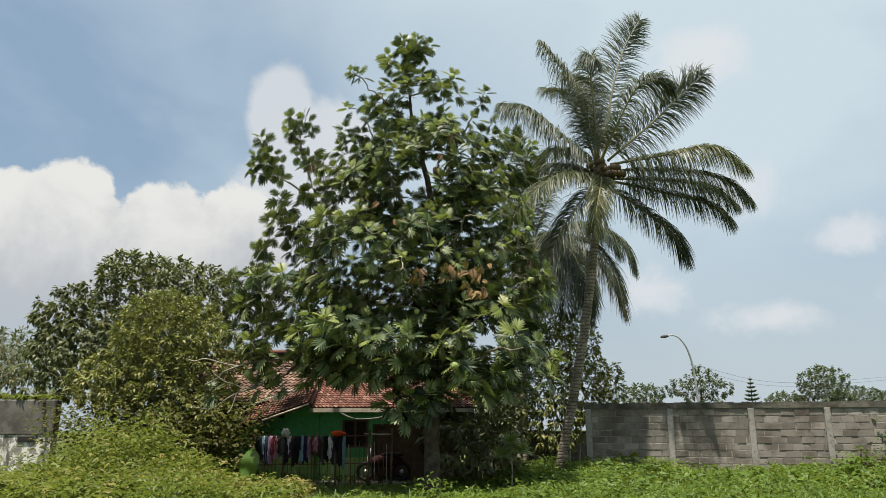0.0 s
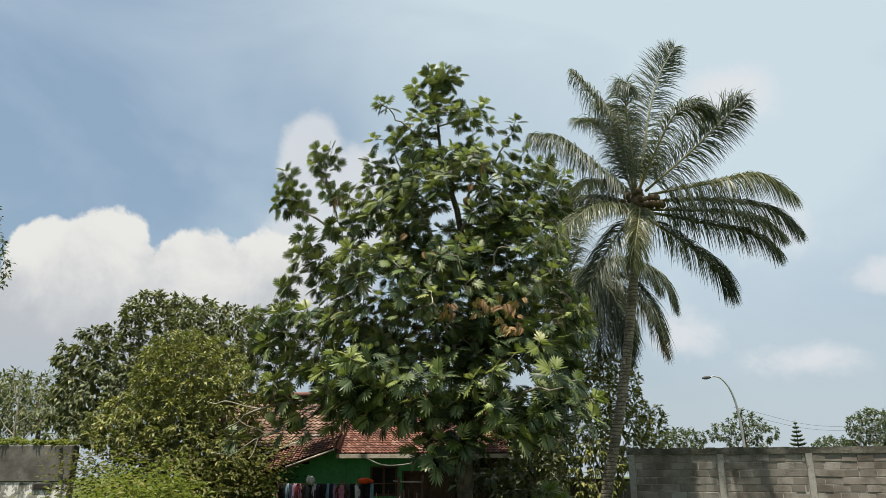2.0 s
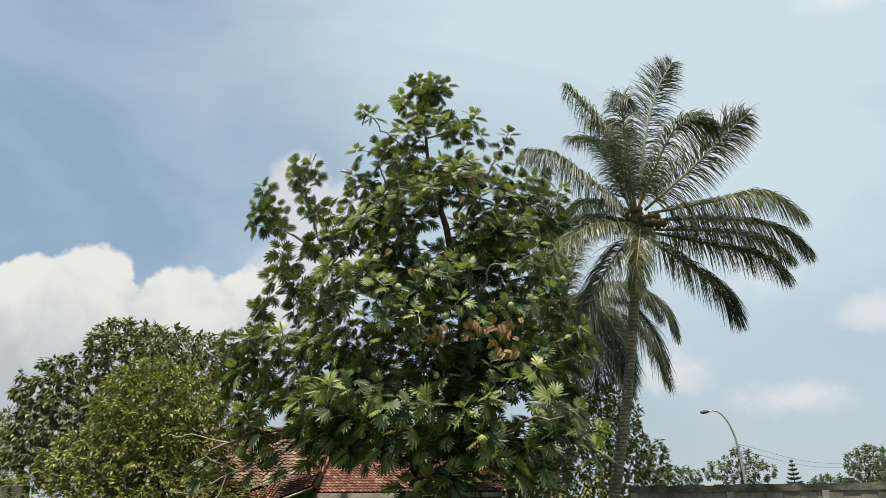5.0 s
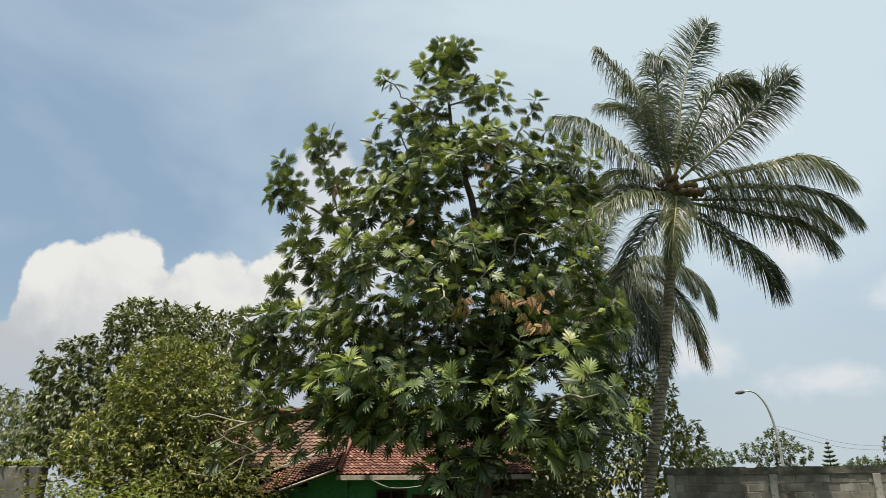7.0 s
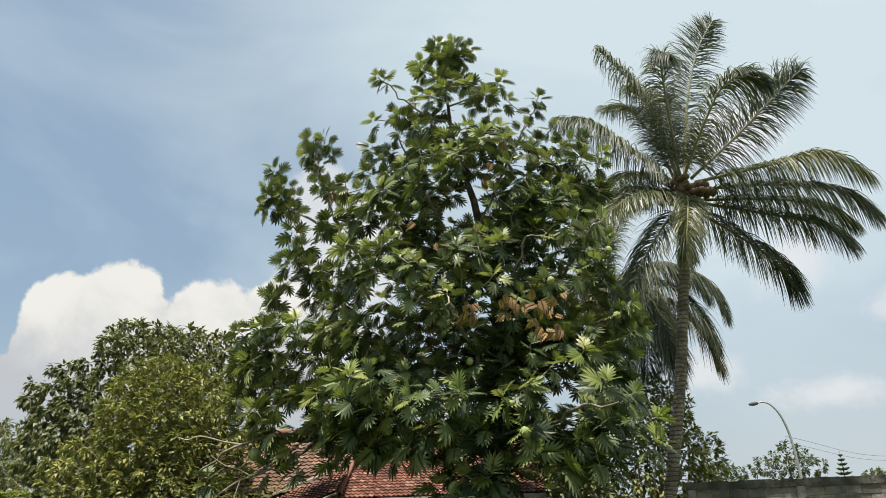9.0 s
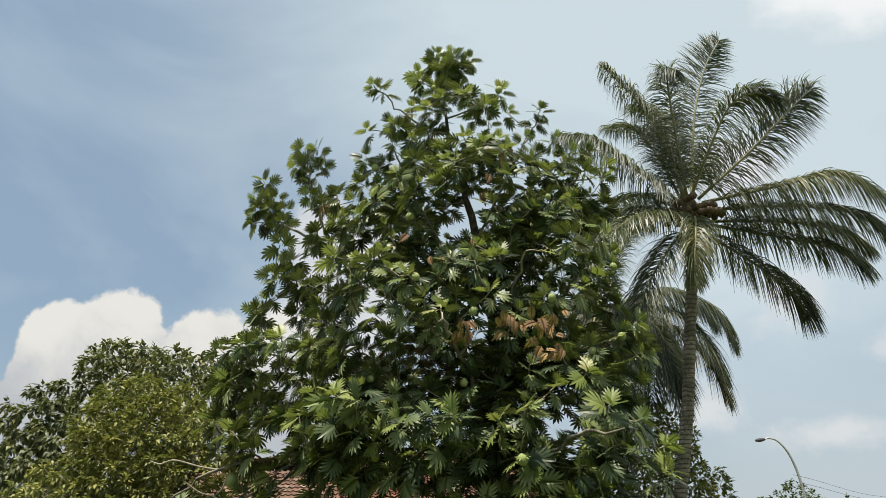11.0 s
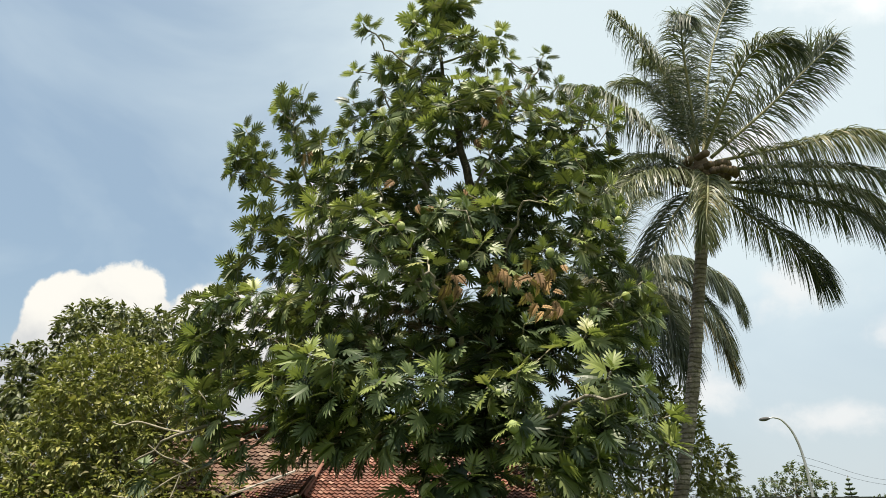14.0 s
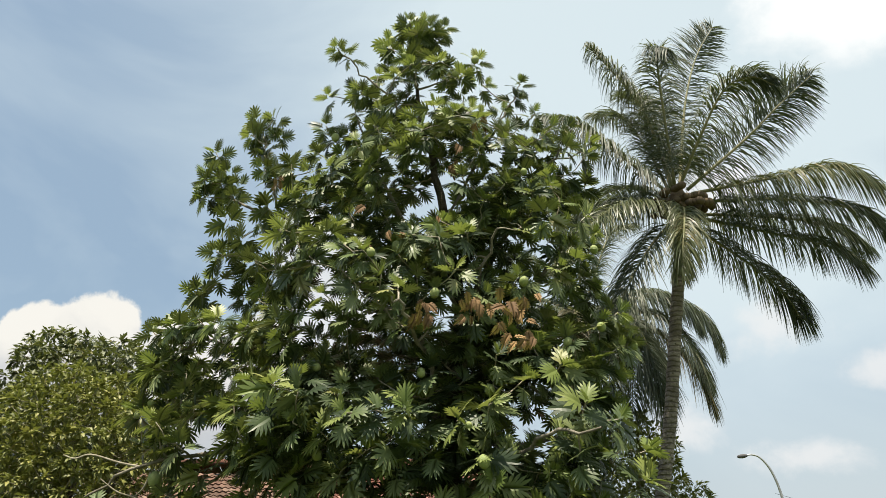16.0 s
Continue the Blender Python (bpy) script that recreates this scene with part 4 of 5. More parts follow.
leafy_tree("mango_tree", "dark broad-crowned tree with clustered leaves", None,
           [(-11.40, 27.00, 6.75, 1.50, 2.20, 1.25), (-12.9, 27.00, 5.45, 1.9, 2.40, 1.25), (-9.47, 26.50, 6.16, 1.76, 2.20, 1.28), (-11.33, 26.50, 4.10, 2.85, 3.00, 1.64), (-13.81, 27.00, 3.95, 1.24, 2.00, 1.25), (-8.08, 26.00, 6.28, 0.65, 1.20, 0.83)],
           0.50, MANGO, simple_leaf(0.31, 0.5), 0.165, 50,
           [([(-11.2, 26.8, -0.1), (-11.2, 26.8, 2.0), (-11.3, 26.8, 4.5), (-11.4, 27, 7.0)], 0.22, 0.04), ([(-11.2, 26.8, 2.2), (-12.3, 26.9, 4.0), (-13.4, 27, 5.4)], 0.12, 0.03), ([(-11.2, 26.8, 2.5), (-10, 26.6, 4.6), (-9.0, 26.4, 6.2)], 0.12, 0.03)], 0.7)
leafy_tree("light_tree", "yellow-green leafy tree beside the house", None,
           [(-8.08, 21.50, 4.11, 1.58, 1.60, 1.35), (-8.58, 21.00, 2.77, 1.92, 1.60, 0.96), (-6.87, 21.00, 3.40, 1.13, 1.30, 1.13), (-7.05, 20.50, 1.82, 1.47, 1.20, 0.91)],
           0.34, YELLOWISH, simple_leaf(0.28, 0.5), 0.12, 46,
           [([(-7.6, 21.2, -0.1), (-7.7, 21.2, 1.5), (-7.9, 21.4, 3.2), (-8.1, 21.5, 4.6)], 0.14, 0.03), ([(-7.6, 21.2, 1.2), (-8.6, 21, 2.2), (-9.4, 21, 2.8)], 0.07, 0.02), ([(-7.6, 21.2, 1.5), (-7.0, 21, 2.8), (-6.6, 21, 3.6)], 0.07, 0.02)], 0.4)
leafy_tree("feathery_tree", "feathery green tree behind the old wall", None,
           [(-20.04, 34.00, 4.85, 1.96, 3.00, 1.18), (-18.30, 33.00, 3.75, 1.51, 2.50, 1.00), (-23.39, 36.00, 4.78, 1.94, 3.00, 1.66)],
           0.55, MANGO, simple_leaf(0.2, 0.3), 0.24, 20,
           [([(-19.6, 34, -0.1), (-19.6, 34, 2.5), (-20, 34, 5)], 0.2, 0.05), ([(-19.6, 34, 2.0), (-21.5, 35, 3.6), (-23, 36, 5)], 0.1, 0.03)], 0.6)
leafy_tree("slender_tree", "slender tree with pale leaves behind the palms", None,
           [(4.25, 26.50, 4.18, 1.36, 1.60, 1.44), (4.90, 26.50, 2.87, 1.0, 1.30, 1.20), (3.5, 27.3, 4.2, 0.8, 0.6, 1.2), (3.5, 27.2, 2.6, 0.6, 0.6, 1.0), (3.88, 26.00, 1.89, 1.08, 1.20, 1.16), (5.82, 27.00, 3.10, 0.62, 1.00, 0.82)],
           0.34, YELLOWISH, LEAF, 0.17, 20,
           [([(4.3, 26.3, -0.1), (4.4, 26.3, 2), (4.5, 26.4, 3.6), (4.3, 26.5, 5.2)], 0.09, 0.02), ([(4.3, 26.3, 0.5), (3.9, 26.2, 2.2), (3.8, 26.2, 3.6)], 0.05, 0.015), ([(4.4, 26.3, 1.0), (5.0, 26.5, 2.6), (5.6, 27, 3.6)], 0.05, 0.015), ([(4.12, 25.6, -0.1), (4.05, 25.6, 1.6), (4.25, 25.6, 3.4)], 0.04, 0.02), ([(4.5, 25.6, -0.1), (4.62, 25.6, 1.4), (4.5, 25.6, 3.0)], 0.035, 0.02), ([(3.85, 25.5, -0.1), (3.8, 25.5, 1.2), (3.6, 25.5, 2.8)], 0.03, 0.015), ([(2.50, 25.9, -0.1), (2.48, 25.9, 2.2), (2.42, 25.9, 4.4)], 0.10, 0.06)], 0.5, bark=TWIG)
leafy_tree("dark_shrub", "dark shrubs in the shade behind the trunk", None,
           [(1.7, 27.6, 2.24, 1.60, 1.0, 1.50), (0.9, 23.2, 1.9, 1.3, 1.0, 1.4), (1.4, 21.3, 1.3, 0.9, 0.8, 1.2), (0.75, 20.6, 1.0, 0.6, 0.5, 1.0), (0.55, 19.7, 0.9, 0.6, 0.5, 0.95), (1.2, 22.2, 2.2, 1.2, 0.7, 1.2), (2.5, 27.6, 1.6, 0.9, 0.6, 1.2), (-0.2, 21.0, 1.6, 0.6, 0.5, 0.9)], 0.40, MANGO, LEAF, 0.24, 22,
           [([(1.8, 27.6, -0.1), (1.8, 27.6, 1.2), (1.8, 27.6, 2.6)], 0.08, 0.02), ([(0.9, 23.2, -0.1), (0.9, 23.2, 1.2), (0.9, 23.2, 2.6)], 0.07, 0.02), ([(1.4, 21.3, -0.1), (1.4, 21.3, 1.0), (1.4, 21.3, 2.0)], 0.05, 0.02)], 0.4)
for k, lobes in enumerate(([(16.5, 62.00, 4.20, 1.7, 2.4, 0.95)], [(20.0, 58.00, 5.0, 1.1, 1.6, 1.15), (18.4, 58.00, 4.6, 0.8, 1.4, 0.7), (21.4, 58.00, 4.6, 0.8, 1.4, 0.8), (20, 58, 3.6, 1.6, 1.8, 0.8)], [(30.6, 60.00, 5.02, 1.7, 2.4, 1.35), (30.6, 60, 3.6, 2.0, 2.4, 1.2)], [(38.89, 70.00, 4.1, 3.18, 3.00, 1.1)], [(34.24, 75.00, 4.34, 1.42, 3.00, 0.67)])):
    x, y, z = lobes[0][:3]
    leafy_tree("far_tree", "distant green tree beyond the block wall", None, lobes, 0.55, FAR, simple_leaf(0.32, 0.3), 0.22, 26, [([(x, y, -0.1), (x, y, z * 0.6), (x, y, z)], 0.16, 0.04)], 0.4, 0.02)


# ---- building materials ----
BLOCK = pieces("concrete_block", [(0.0, (0.17, 0.150, 0.130)), (0.35, (0.25, 0.222, 0.195)), (0.8, (0.31, 0.28, 0.245)), (1.0, (0.40, 0.37, 0.33))], (0.10, 0.078, 0.064), 0.95, 1.7, 1.0)
MORTAR = mottled("mortar", (0.20, 0.185, 0.165), (0.32, 0.30, 0.27), 2.0, 0.95, 0.7, (0.08, 0.075, 0.065))
PILLAR = mottled("cast_concrete", (0.24, 0.225, 0.20), (0.31, 0.295, 0.27), 1.5, 0.9, 0.6, (0.13, 0.12, 0.10))
COPING = mottled("blackened_concrete", (0.06, 0.055, 0.045), (0.15, 0.138, 0.118), 2.2, 0.95, 0.9, (0.05, 0.055, 0.032))
OLDTILE = pieces("old_clay_tile", [(0.0, (0.11, 0.06, 0.044)), (0.5, (0.17, 0.098, 0.07)), (0.85, (0.23, 0.145, 0.105)), (1.0, (0.33, 0.24, 0.185))], (0.09, 0.06, 0.048), 0.9, 1.6, 0.4)
TILE = pieces("clay_tile", [(0.0, (0.11, 0.048, 0.036)), (0.5, (0.19, 0.082, 0.058)), (0.85, (0.26, 0.125, 0.09)), (1.0, (0.36, 0.22, 0.17))], (0.07, 0.042, 0.036), 0.85, 1.2, 0.4)
GREEN = mottled("green_paint", (0.08, 0.34, 0.12), (0.11, 0.40, 0.15), 1.2, 0.8, 0.15, (0.07, 0.25, 0.09))
LIME = mottled("pale_green_paint", (0.32, 0.50, 0.16), (0.38, 0.55, 0.22), 1.5, 0.8, 0.15, (0.25, 0.36, 0.13))
DARKWOOD = mottled("dark_wood", (0.09, 0.05, 0.03), (0.14, 0.08, 0.05), 3.0, 0.75, 0.4, (0.05, 0.03, 0.02))
BAMBOO = mottled("woven_bamboo", (0.10, 0.062, 0.04), (0.14, 0.09, 0.055), 4.0, 0.85, 0.6, (0.10, 0.06, 0.04))
PALEWOOD = mottled("weathered_wood", (0.33, 0.29, 0.24), (0.43, 0.39, 0.33), 2.5, 0.85, 0.4, (0.22, 0.18, 0.14))
RUST = mottled("rusty_iron", (0.10, 0.055, 0.035), (0.17, 0.085, 0.05), 6.0, 0.75, 0.5, (0.06, 0.04, 0.03), metal=0.3)
# near-black paint that stands for the shade in hollows and rooms
DARK = mottled("inside_shade", (0.02, 0.018, 0.015), (0.03, 0.026, 0.02), 1.0, 0.9, 0.0)
STEEL = mottled("galvanised_steel", (0.32, 0.33, 0.34), (0.42, 0.43, 0.44), 3.0, 0.5, 0.1, (0.24, 0.24, 0.24), metal=0.6)


def flaking():
    """Old whitewash, scaled off in patches down to grey plaster, with dark algae."""
    m, k, p, pos, out = surface("flaking_whitewash", 0.9, 0, 0.2)
    base = k.mix(k.ramp(k.noise(pos, 5.0, 5), 0.4, 0.6), (0.20, 0.19, 0.17), (0.30, 0.285, 0.26))
    flakes = k.noise(k.scaled(pos, 1.0, 1.0, 0.75), 4.5, 7, 0.66)
    col = k.mix(k.ramp(flakes, 0.48, 0.53), base, (0.66, 0.65, 0.61))
    col = k.mix(k.math("MULTIPLY", k.ramp(k.noise(k.scaled(pos, 2.2, 2.2, 0.6), 1.6, 6, 0.7), 0.50, 0.62), 0.8), col, (0.07, 0.072, 0.055))
    k.put(p.inputs["Base Color"], col)
    bump(k, p, flakes, 0.5, 0.02)
    return m


WHITEWASH = flaking()
OLDGREY = mottled("stained_plaster", (0.065, 0.06, 0.052), (0.15, 0.14, 0.125), 1.6, 0.95, 0.6, (0.08, 0.08, 0.065), fine=6.0)
CLOTHS = {}


def cloth(rgb):
    if rgb not in CLOTHS:
        CLOTHS[rgb] = mottled("cloth", rgb, tuple(v * 0.75 for v in rgb), 9.0, 0.9, 0.2, spec=0.15)
    return CLOTHS[rgb]


# ---- block wall ----
def block_wall():
    wall = thing("wall_east", "weathered grey concrete block wall with cast pillars", "wall", (4.33, 22.6, 0), kind="structure")
    wall.rotation_euler = (0, 0, radians(-12.7))
    bays = [2.36, 2.24, 2.02, 2.15, 2.15, 2.15, 2.15]
    edges = [0.0] + list(np.cumsum(bays))
    top = 2.09
    boxed("mortar_bed", 0.0, edges[-1], 0.010, 0.14, -0.2, top, MORTAR, wall)
    for x in edges:
        boxed("pillar", x - 0.085, x + 0.085, -0.055, 0.16, -0.2, top - 0.003, PILLAR, wall, 0.012)
    bm = bmesh.new()
    for i in range(64):
        x0, x1 = edges[-1] * i / 64 - 0.12, edges[-1] * (i + 1) / 64 - 0.12
        up = 0.15 + 0.035 * rng.random()
        box(bm, x0, x1, -0.035 - 0.015 * rng.random(), 0.19, top, top + up)
    part("coping", bm, COPING, wall, "blackened rough coping")
    shared, far, n = {}, [], 0
    course, z = 0.192, -0.04
    for row in range(11):
        h = min(course, top - z) - 0.016
        for b in range(len(bays)):
            a, e = edges[b] + 0.09, edges[b + 1] - 0.09
            x = a - (0.2 if row % 2 else 0.0) + rng.uniform(-0.05, 0.05)
            while x < e - 0.03:
                L = float(rng.choice((0.36, 0.39, 0.41)))
                x0, x1 = max(x, a), min(x + L, e)
                x += L
                if x1 - x0 < 0.07:
                    continue
                proud = rng.uniform(-0.014, 0.008)
                j = rng.uniform(0.006, 0.022)
                key = (round((x1 - x0 - j) / 0.03) * 0.03, round(h, 3))
                if b < 4 and n < 300:
                    if key not in shared:
                        bm = bmesh.new()
                        box(bm, -key[0] / 2, key[0] / 2, 0, 0.09, 0, key[1], 0.007)
                        me = bpy.data.meshes.new("block")
                        bm.to_mesh(me)
                        bm.free()
                        me.materials.append(BLOCK)
                        shared[key] = me
                    ob = new("block", shared[key])
                    ob.parent = wall
                    ob.location, ob.rotation_euler = ((x0 + x1) / 2, proud, z + rng.uniform(-0.005, 0.005)), (rng.normal(0, 0.03), rng.normal(0, 0.024), 0)
                    n += 1
                else:
                    far.append((x0, x1 - j, proud, z, z + h))
        z += course
    bm = bmesh.new()
    for x0, x1, p, z0, z1 in far:
        box(bm, x0, x1, p, p + 0.09, z0, z1)
    tagged(part("blocks", bm, BLOCK, wall), kind="stuff")


block_wall()
low = thing("wall_low", "dark low wall in the shade behind the palm", "wall", kind="structure")
boxed("wall_panel", 1.2, 5.2, 26.75, 26.9, -0.2, 1.44, COPING, low, 0.02)

# ---- old whitewashed wall ----
old = thing("wall_old", "old wall with flaking whitewash and a dark stained top", "wall", kind="structure")
bm = bmesh.new()
box(bm, -16.0, -10.42, 20.0, 20.3, -0.2, 1.38)
part("lower_wall", bm, WHITEWASH, old, "flaking white paint")
boxed("upper_wall", -16.0, -10.40, 19.97, 20.32, 1.384, 2.30, OLDGREY, old, 0.03)
boxed("slot_frame", -11.32, -10.82, 19.965, 20.02, 1.20, 1.365, OLDGREY, old)
# flat dark block: the slot's inner shade is painted, no hole is cut
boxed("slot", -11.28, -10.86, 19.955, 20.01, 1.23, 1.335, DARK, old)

# ---- house ----
def tiled(name, corner, along, upslope, cols, rows, parent, mat=TILE):
    """Overlapping curved clay tiles on a slope, each one its own bent sheet."""
    c, a, u = (np.array(v, float) for v in (corner, along, upslope))
    nrm = unit(np.cross(a, u))
    nrm = nrm if nrm[2] > 0 else -nrm
    du, dv = a / cols, u / rows
    V, F = [], []
    prof = [(0.0, 0.018), (0.25, 0.034), (0.5, 0.014), (0.75, 0.0), (1.02, 0.016)]
    for r in range(rows):
        for k in range(cols):
            o = c + du * k + dv * r + nrm * rng.normal(0, 0.004) + du * rng.normal(0, 0.02)
            s = len(V)
            for s_, h in prof:
                for tt, lift in ((-0.05, 0.028), (-0.05, 0.010), (1.08, 0.0)):
                    V.append(o + du * s_ + dv * tt + nrm * (h + lift))
            for q in range(4):
                for e in range(2):
                    i = s + q * 3 + e
                    F.append((i, i + 3, i + 4, i + 1))
    return tagged(from_arrays(name, V, F, mat, parent), kind="stuff")


def house():
    h = thing("house", "low green house with a worn red clay tile roof", "house")
    # front wall with its window and door openings
    bm = bmesh.new()
    y0, y1 = 22.0, 22.15
    box(bm, -7.6, -4.7, y0, y1, 0, 1.85)
    box(bm, -4.7, -2.96, y0, y1, 0, 2.35)
    box(bm, -2.96, -2.24, y0, y1, 0, 1.02)
    box(bm, -2.96, -2.24, y0, y1, 1.76, 2.35)
    box(bm, -2.24, -2.05, y0, y1, 0, 2.35)
    box(bm, -2.05, -1.45, y0, y1, 1.62, 2.35)
    part("wall", bm, GREEN, h, "green painted plaster")
    boxed("wall_base", -7.6, -2.07, 21.985, 22.0 - 0.003, 0, 0.72, LIME, h, label="pale green lower wall")
    boxed("bamboo_wall", -1.43, 0.3, 21.9, 22.0, 0, 1.75, BAMBOO, h, label="brown woven bamboo wall")
    for x in np.arange(-1.40, 0.3, 0.42):
        boxed("batten", x, x + 0.04, 21.87, 21.9, 0.02, 1.72, DARKWOOD, h)
    boxed("back_wall", -7.6, 0.3, 28.3, 28.5, 0, 2.3, GREEN, h)
    boxed("side_wall", -7.75, -7.6, 22.0, 28.5, 0, 2.3, GREEN, h)
    boxed("side_wall", 0.3, 0.45, 22.0, 28.5, 0, 2.3, BAMBOO, h)
    # dark sheet across the room and dark window pane paint the indoor shade
    boxed("shade_sheet", -7.55, 0.25, 24.5, 24.6, 0, 2.3, DARK, h)
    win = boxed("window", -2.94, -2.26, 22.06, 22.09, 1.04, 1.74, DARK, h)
    for x0, x1, z0, z1 in ((-2.98, -2.92, 1.0, 1.78), (-2.28, -2.22, 1.0, 1.78), (-2.63, -2.57, 1.04, 1.74), (-2.92, -2.28, 1.0, 1.05), (-2.92, -2.28, 1.73, 1.78)):
        boxed("window_frame", x0, x1, 21.96, 22.06, z0, z1, DARKWOOD, win)
    door = boxed("door", -2.02, -1.48, 22.08, 22.12, 0.02, 1.6, DARKWOOD, h, label="dark brown wooden door standing in shade")
    for x0, x1, z0, z1 in ((-2.09, -2.03, 0.0, 1.66), (-1.47, -1.43, 0.0, 1.66), (-2.03, -1.47, 1.60, 1.66)):
        boxed("door_frame", x0, x1, 21.95, 22.06, z0, z1, DARKWOOD, door)
    for x in (-3.72, -6.2):
        boxed("corner_post", x - 0.06, x + 0.06, 21.9, 21.98, 0, 2.1, GREEN, h)
    boxed("floor_slab", -7.6, 0.3, 20.9, 22.0, -0.1, 0.10, PILLAR, h, 0.02)
    # roof: front slope, left lean-to, back slope, boards along the eaves
    tiled("roof", (-3.8, 21.15, 2.10), (4.6, 0, 0), (0, 3.9, 1.95), 42, 28, h)
    tagged(tiled("upper_roof", (-8.0, 22.2, 2.30), (4.3, 0, 0), (0, 2.2, 1.40), 30, 14, h, OLDTILE), "old tan clay tiles")
    tiled("roof", (-5.65, 20.6, 1.58), (1.9, 0.0, 0.66), (0, 1.3, 0.52), 18, 10, h)
    bm = bmesh.new()
    q = [bm.verts.new(c) for c in ((-6.2, 21.88, 2.0), (-4.2, 21.88, 2.71), (-4.2, 21.98, 2.75), (-6.2, 21.98, 2.04), (-6.2, 21.88, 2.03), (-4.2, 21.88, 2.74), (-4.2, 21.98, 2.78), (-6.2, 21.98, 2.07))]
    for f in ((3, 2, 1, 0), (4, 5, 6, 7), (0, 1, 5, 4), (1, 2, 6, 5), (2, 3, 7, 6), (3, 0, 4, 7)):
        bm.faces.new([q[i] for i in f])
    part("flashing", bm, MORTAR, h, "grey cement flashing")
    tiled("roof", (-7.7, 29.0, 2.10), (7.5, 0, 0), (0, -3.95, 1.95), 30, 16, h)
    bm = bmesh.new()
    for cx, cy, cz, ax, az, ux, uy, uz in ((-3.8, 21.2, 2.05, 4.6, 0, 0, 3.85, 1.92), (-8.0, 22.22, 2.24, 4.3, 0, 0, 2.15, 1.37), (-5.62, 20.63, 1.53, 1.86, 0.65, 0, 1.25, 0.50)):
        q = [Vector((cx, cy, cz)), Vector((cx + ax, cy, cz + az)), Vector((cx + ax + ux, cy + uy, cz + az + uz)), Vector((cx + ux, cy + uy, cz + uz))]
        lo = [bm.verts.new(v - Vector((0, 0, 0.05))) for v in q]
        hi = [bm.verts.new(v) for v in q]
        bm.faces.new(lo[::-1])
        bm.faces.new(hi)
        for i in range(4):
            bm.faces.new((lo[i], lo[(i + 1) % 4], hi[(i + 1) % 4], hi[i]))
    part("roof_deck", bm, DARKWOOD, h)
    boxed("fascia", -3.8, 0.8, 21.10, 21.14, 1.98, 2.09, PALEWOOD, h, label="pale weathered eaves board")
    v, f = tube([(-5.0, 20.58, 1.75), (-4.4, 20.58, 1.96), (-3.75, 20.58, 2.19)], [0.025] * 3, 6)
    from_arrays("rake_board", v, f, PALEWOOD, h, "pale weathered rake board", False)
    v, f = tube(curve_pts([(-7.7, 25.06, 4.06), (-4, 25.08, 4.08), (0.8, 25.06, 4.08)], 12), [0.09] * 12, 8, False)
    from_arrays("ridge", v, f, TILE, h)
    v, f = tube(curve_pts([(-3.8, 21.15, 2.2), (-3.78, 23.1, 3.18), (-3.8, 25.0, 4.1)], 10), [0.045] * 10, 8, False)
    from_arrays("ridge", v, f, TILE, h)
    v, f = tube(curve_pts([(-3.05, 21.12, 2.02), (-2.5, 21.1, 1.80), (-1.8, 21.12, 1.84), (-1.5, 21.12, 2.0)], 14), [0.016] * 14, 6)
    from_arrays("hanging_hose", v, f, MORTAR, h, "slack grey hose under the eaves")
    return h


house()


# ---- yard: fence, washing, plants ----
def yard_fence():
    fence = thing("yard_fence", "rusty thin iron and bamboo fence hung with washing", "fence")
    rail = lambda name, a, b, r, m: from_arrays(name, *tube([a, (np.array(a) + b) / 2 + (0, 0, -0.015), b], [r] * 3, 6), m, fence)
    for z in (1.33, 0.62):
        rail("rail", np.array((-5.1, 20.2, z)), np.array((-2.0, 20.2, z + 0.02)), 0.014, RUST)
    rail("rail", np.array((-2.15, 20.25, 1.40)), np.array((-1.40, 20.25, 1.38)), 0.02, PALEWOOD)
    for x in (-5.1, -4.3, -3.45, -2.9, -2.02, -1.42):
        rail("post", np.array((x, 20.21, -0.1)), np.array((x + 0.02, 20.21, 1.46 + rng.uniform(-0.05, 0.1))), 0.028, DARKWOOD)
    for x in np.arange(-5.0, -1.5, 0.105):
        rail("picket", np.array((x, 20.23, 0.0)), np.array((x + rng.normal(0, 0.02), 20.23, 1.15 + rng.uniform(-0.12, 0.1))), 0.010, RUST if rng.random() < 0.6 else PALEWOOD)
    return fence


yard_fence()


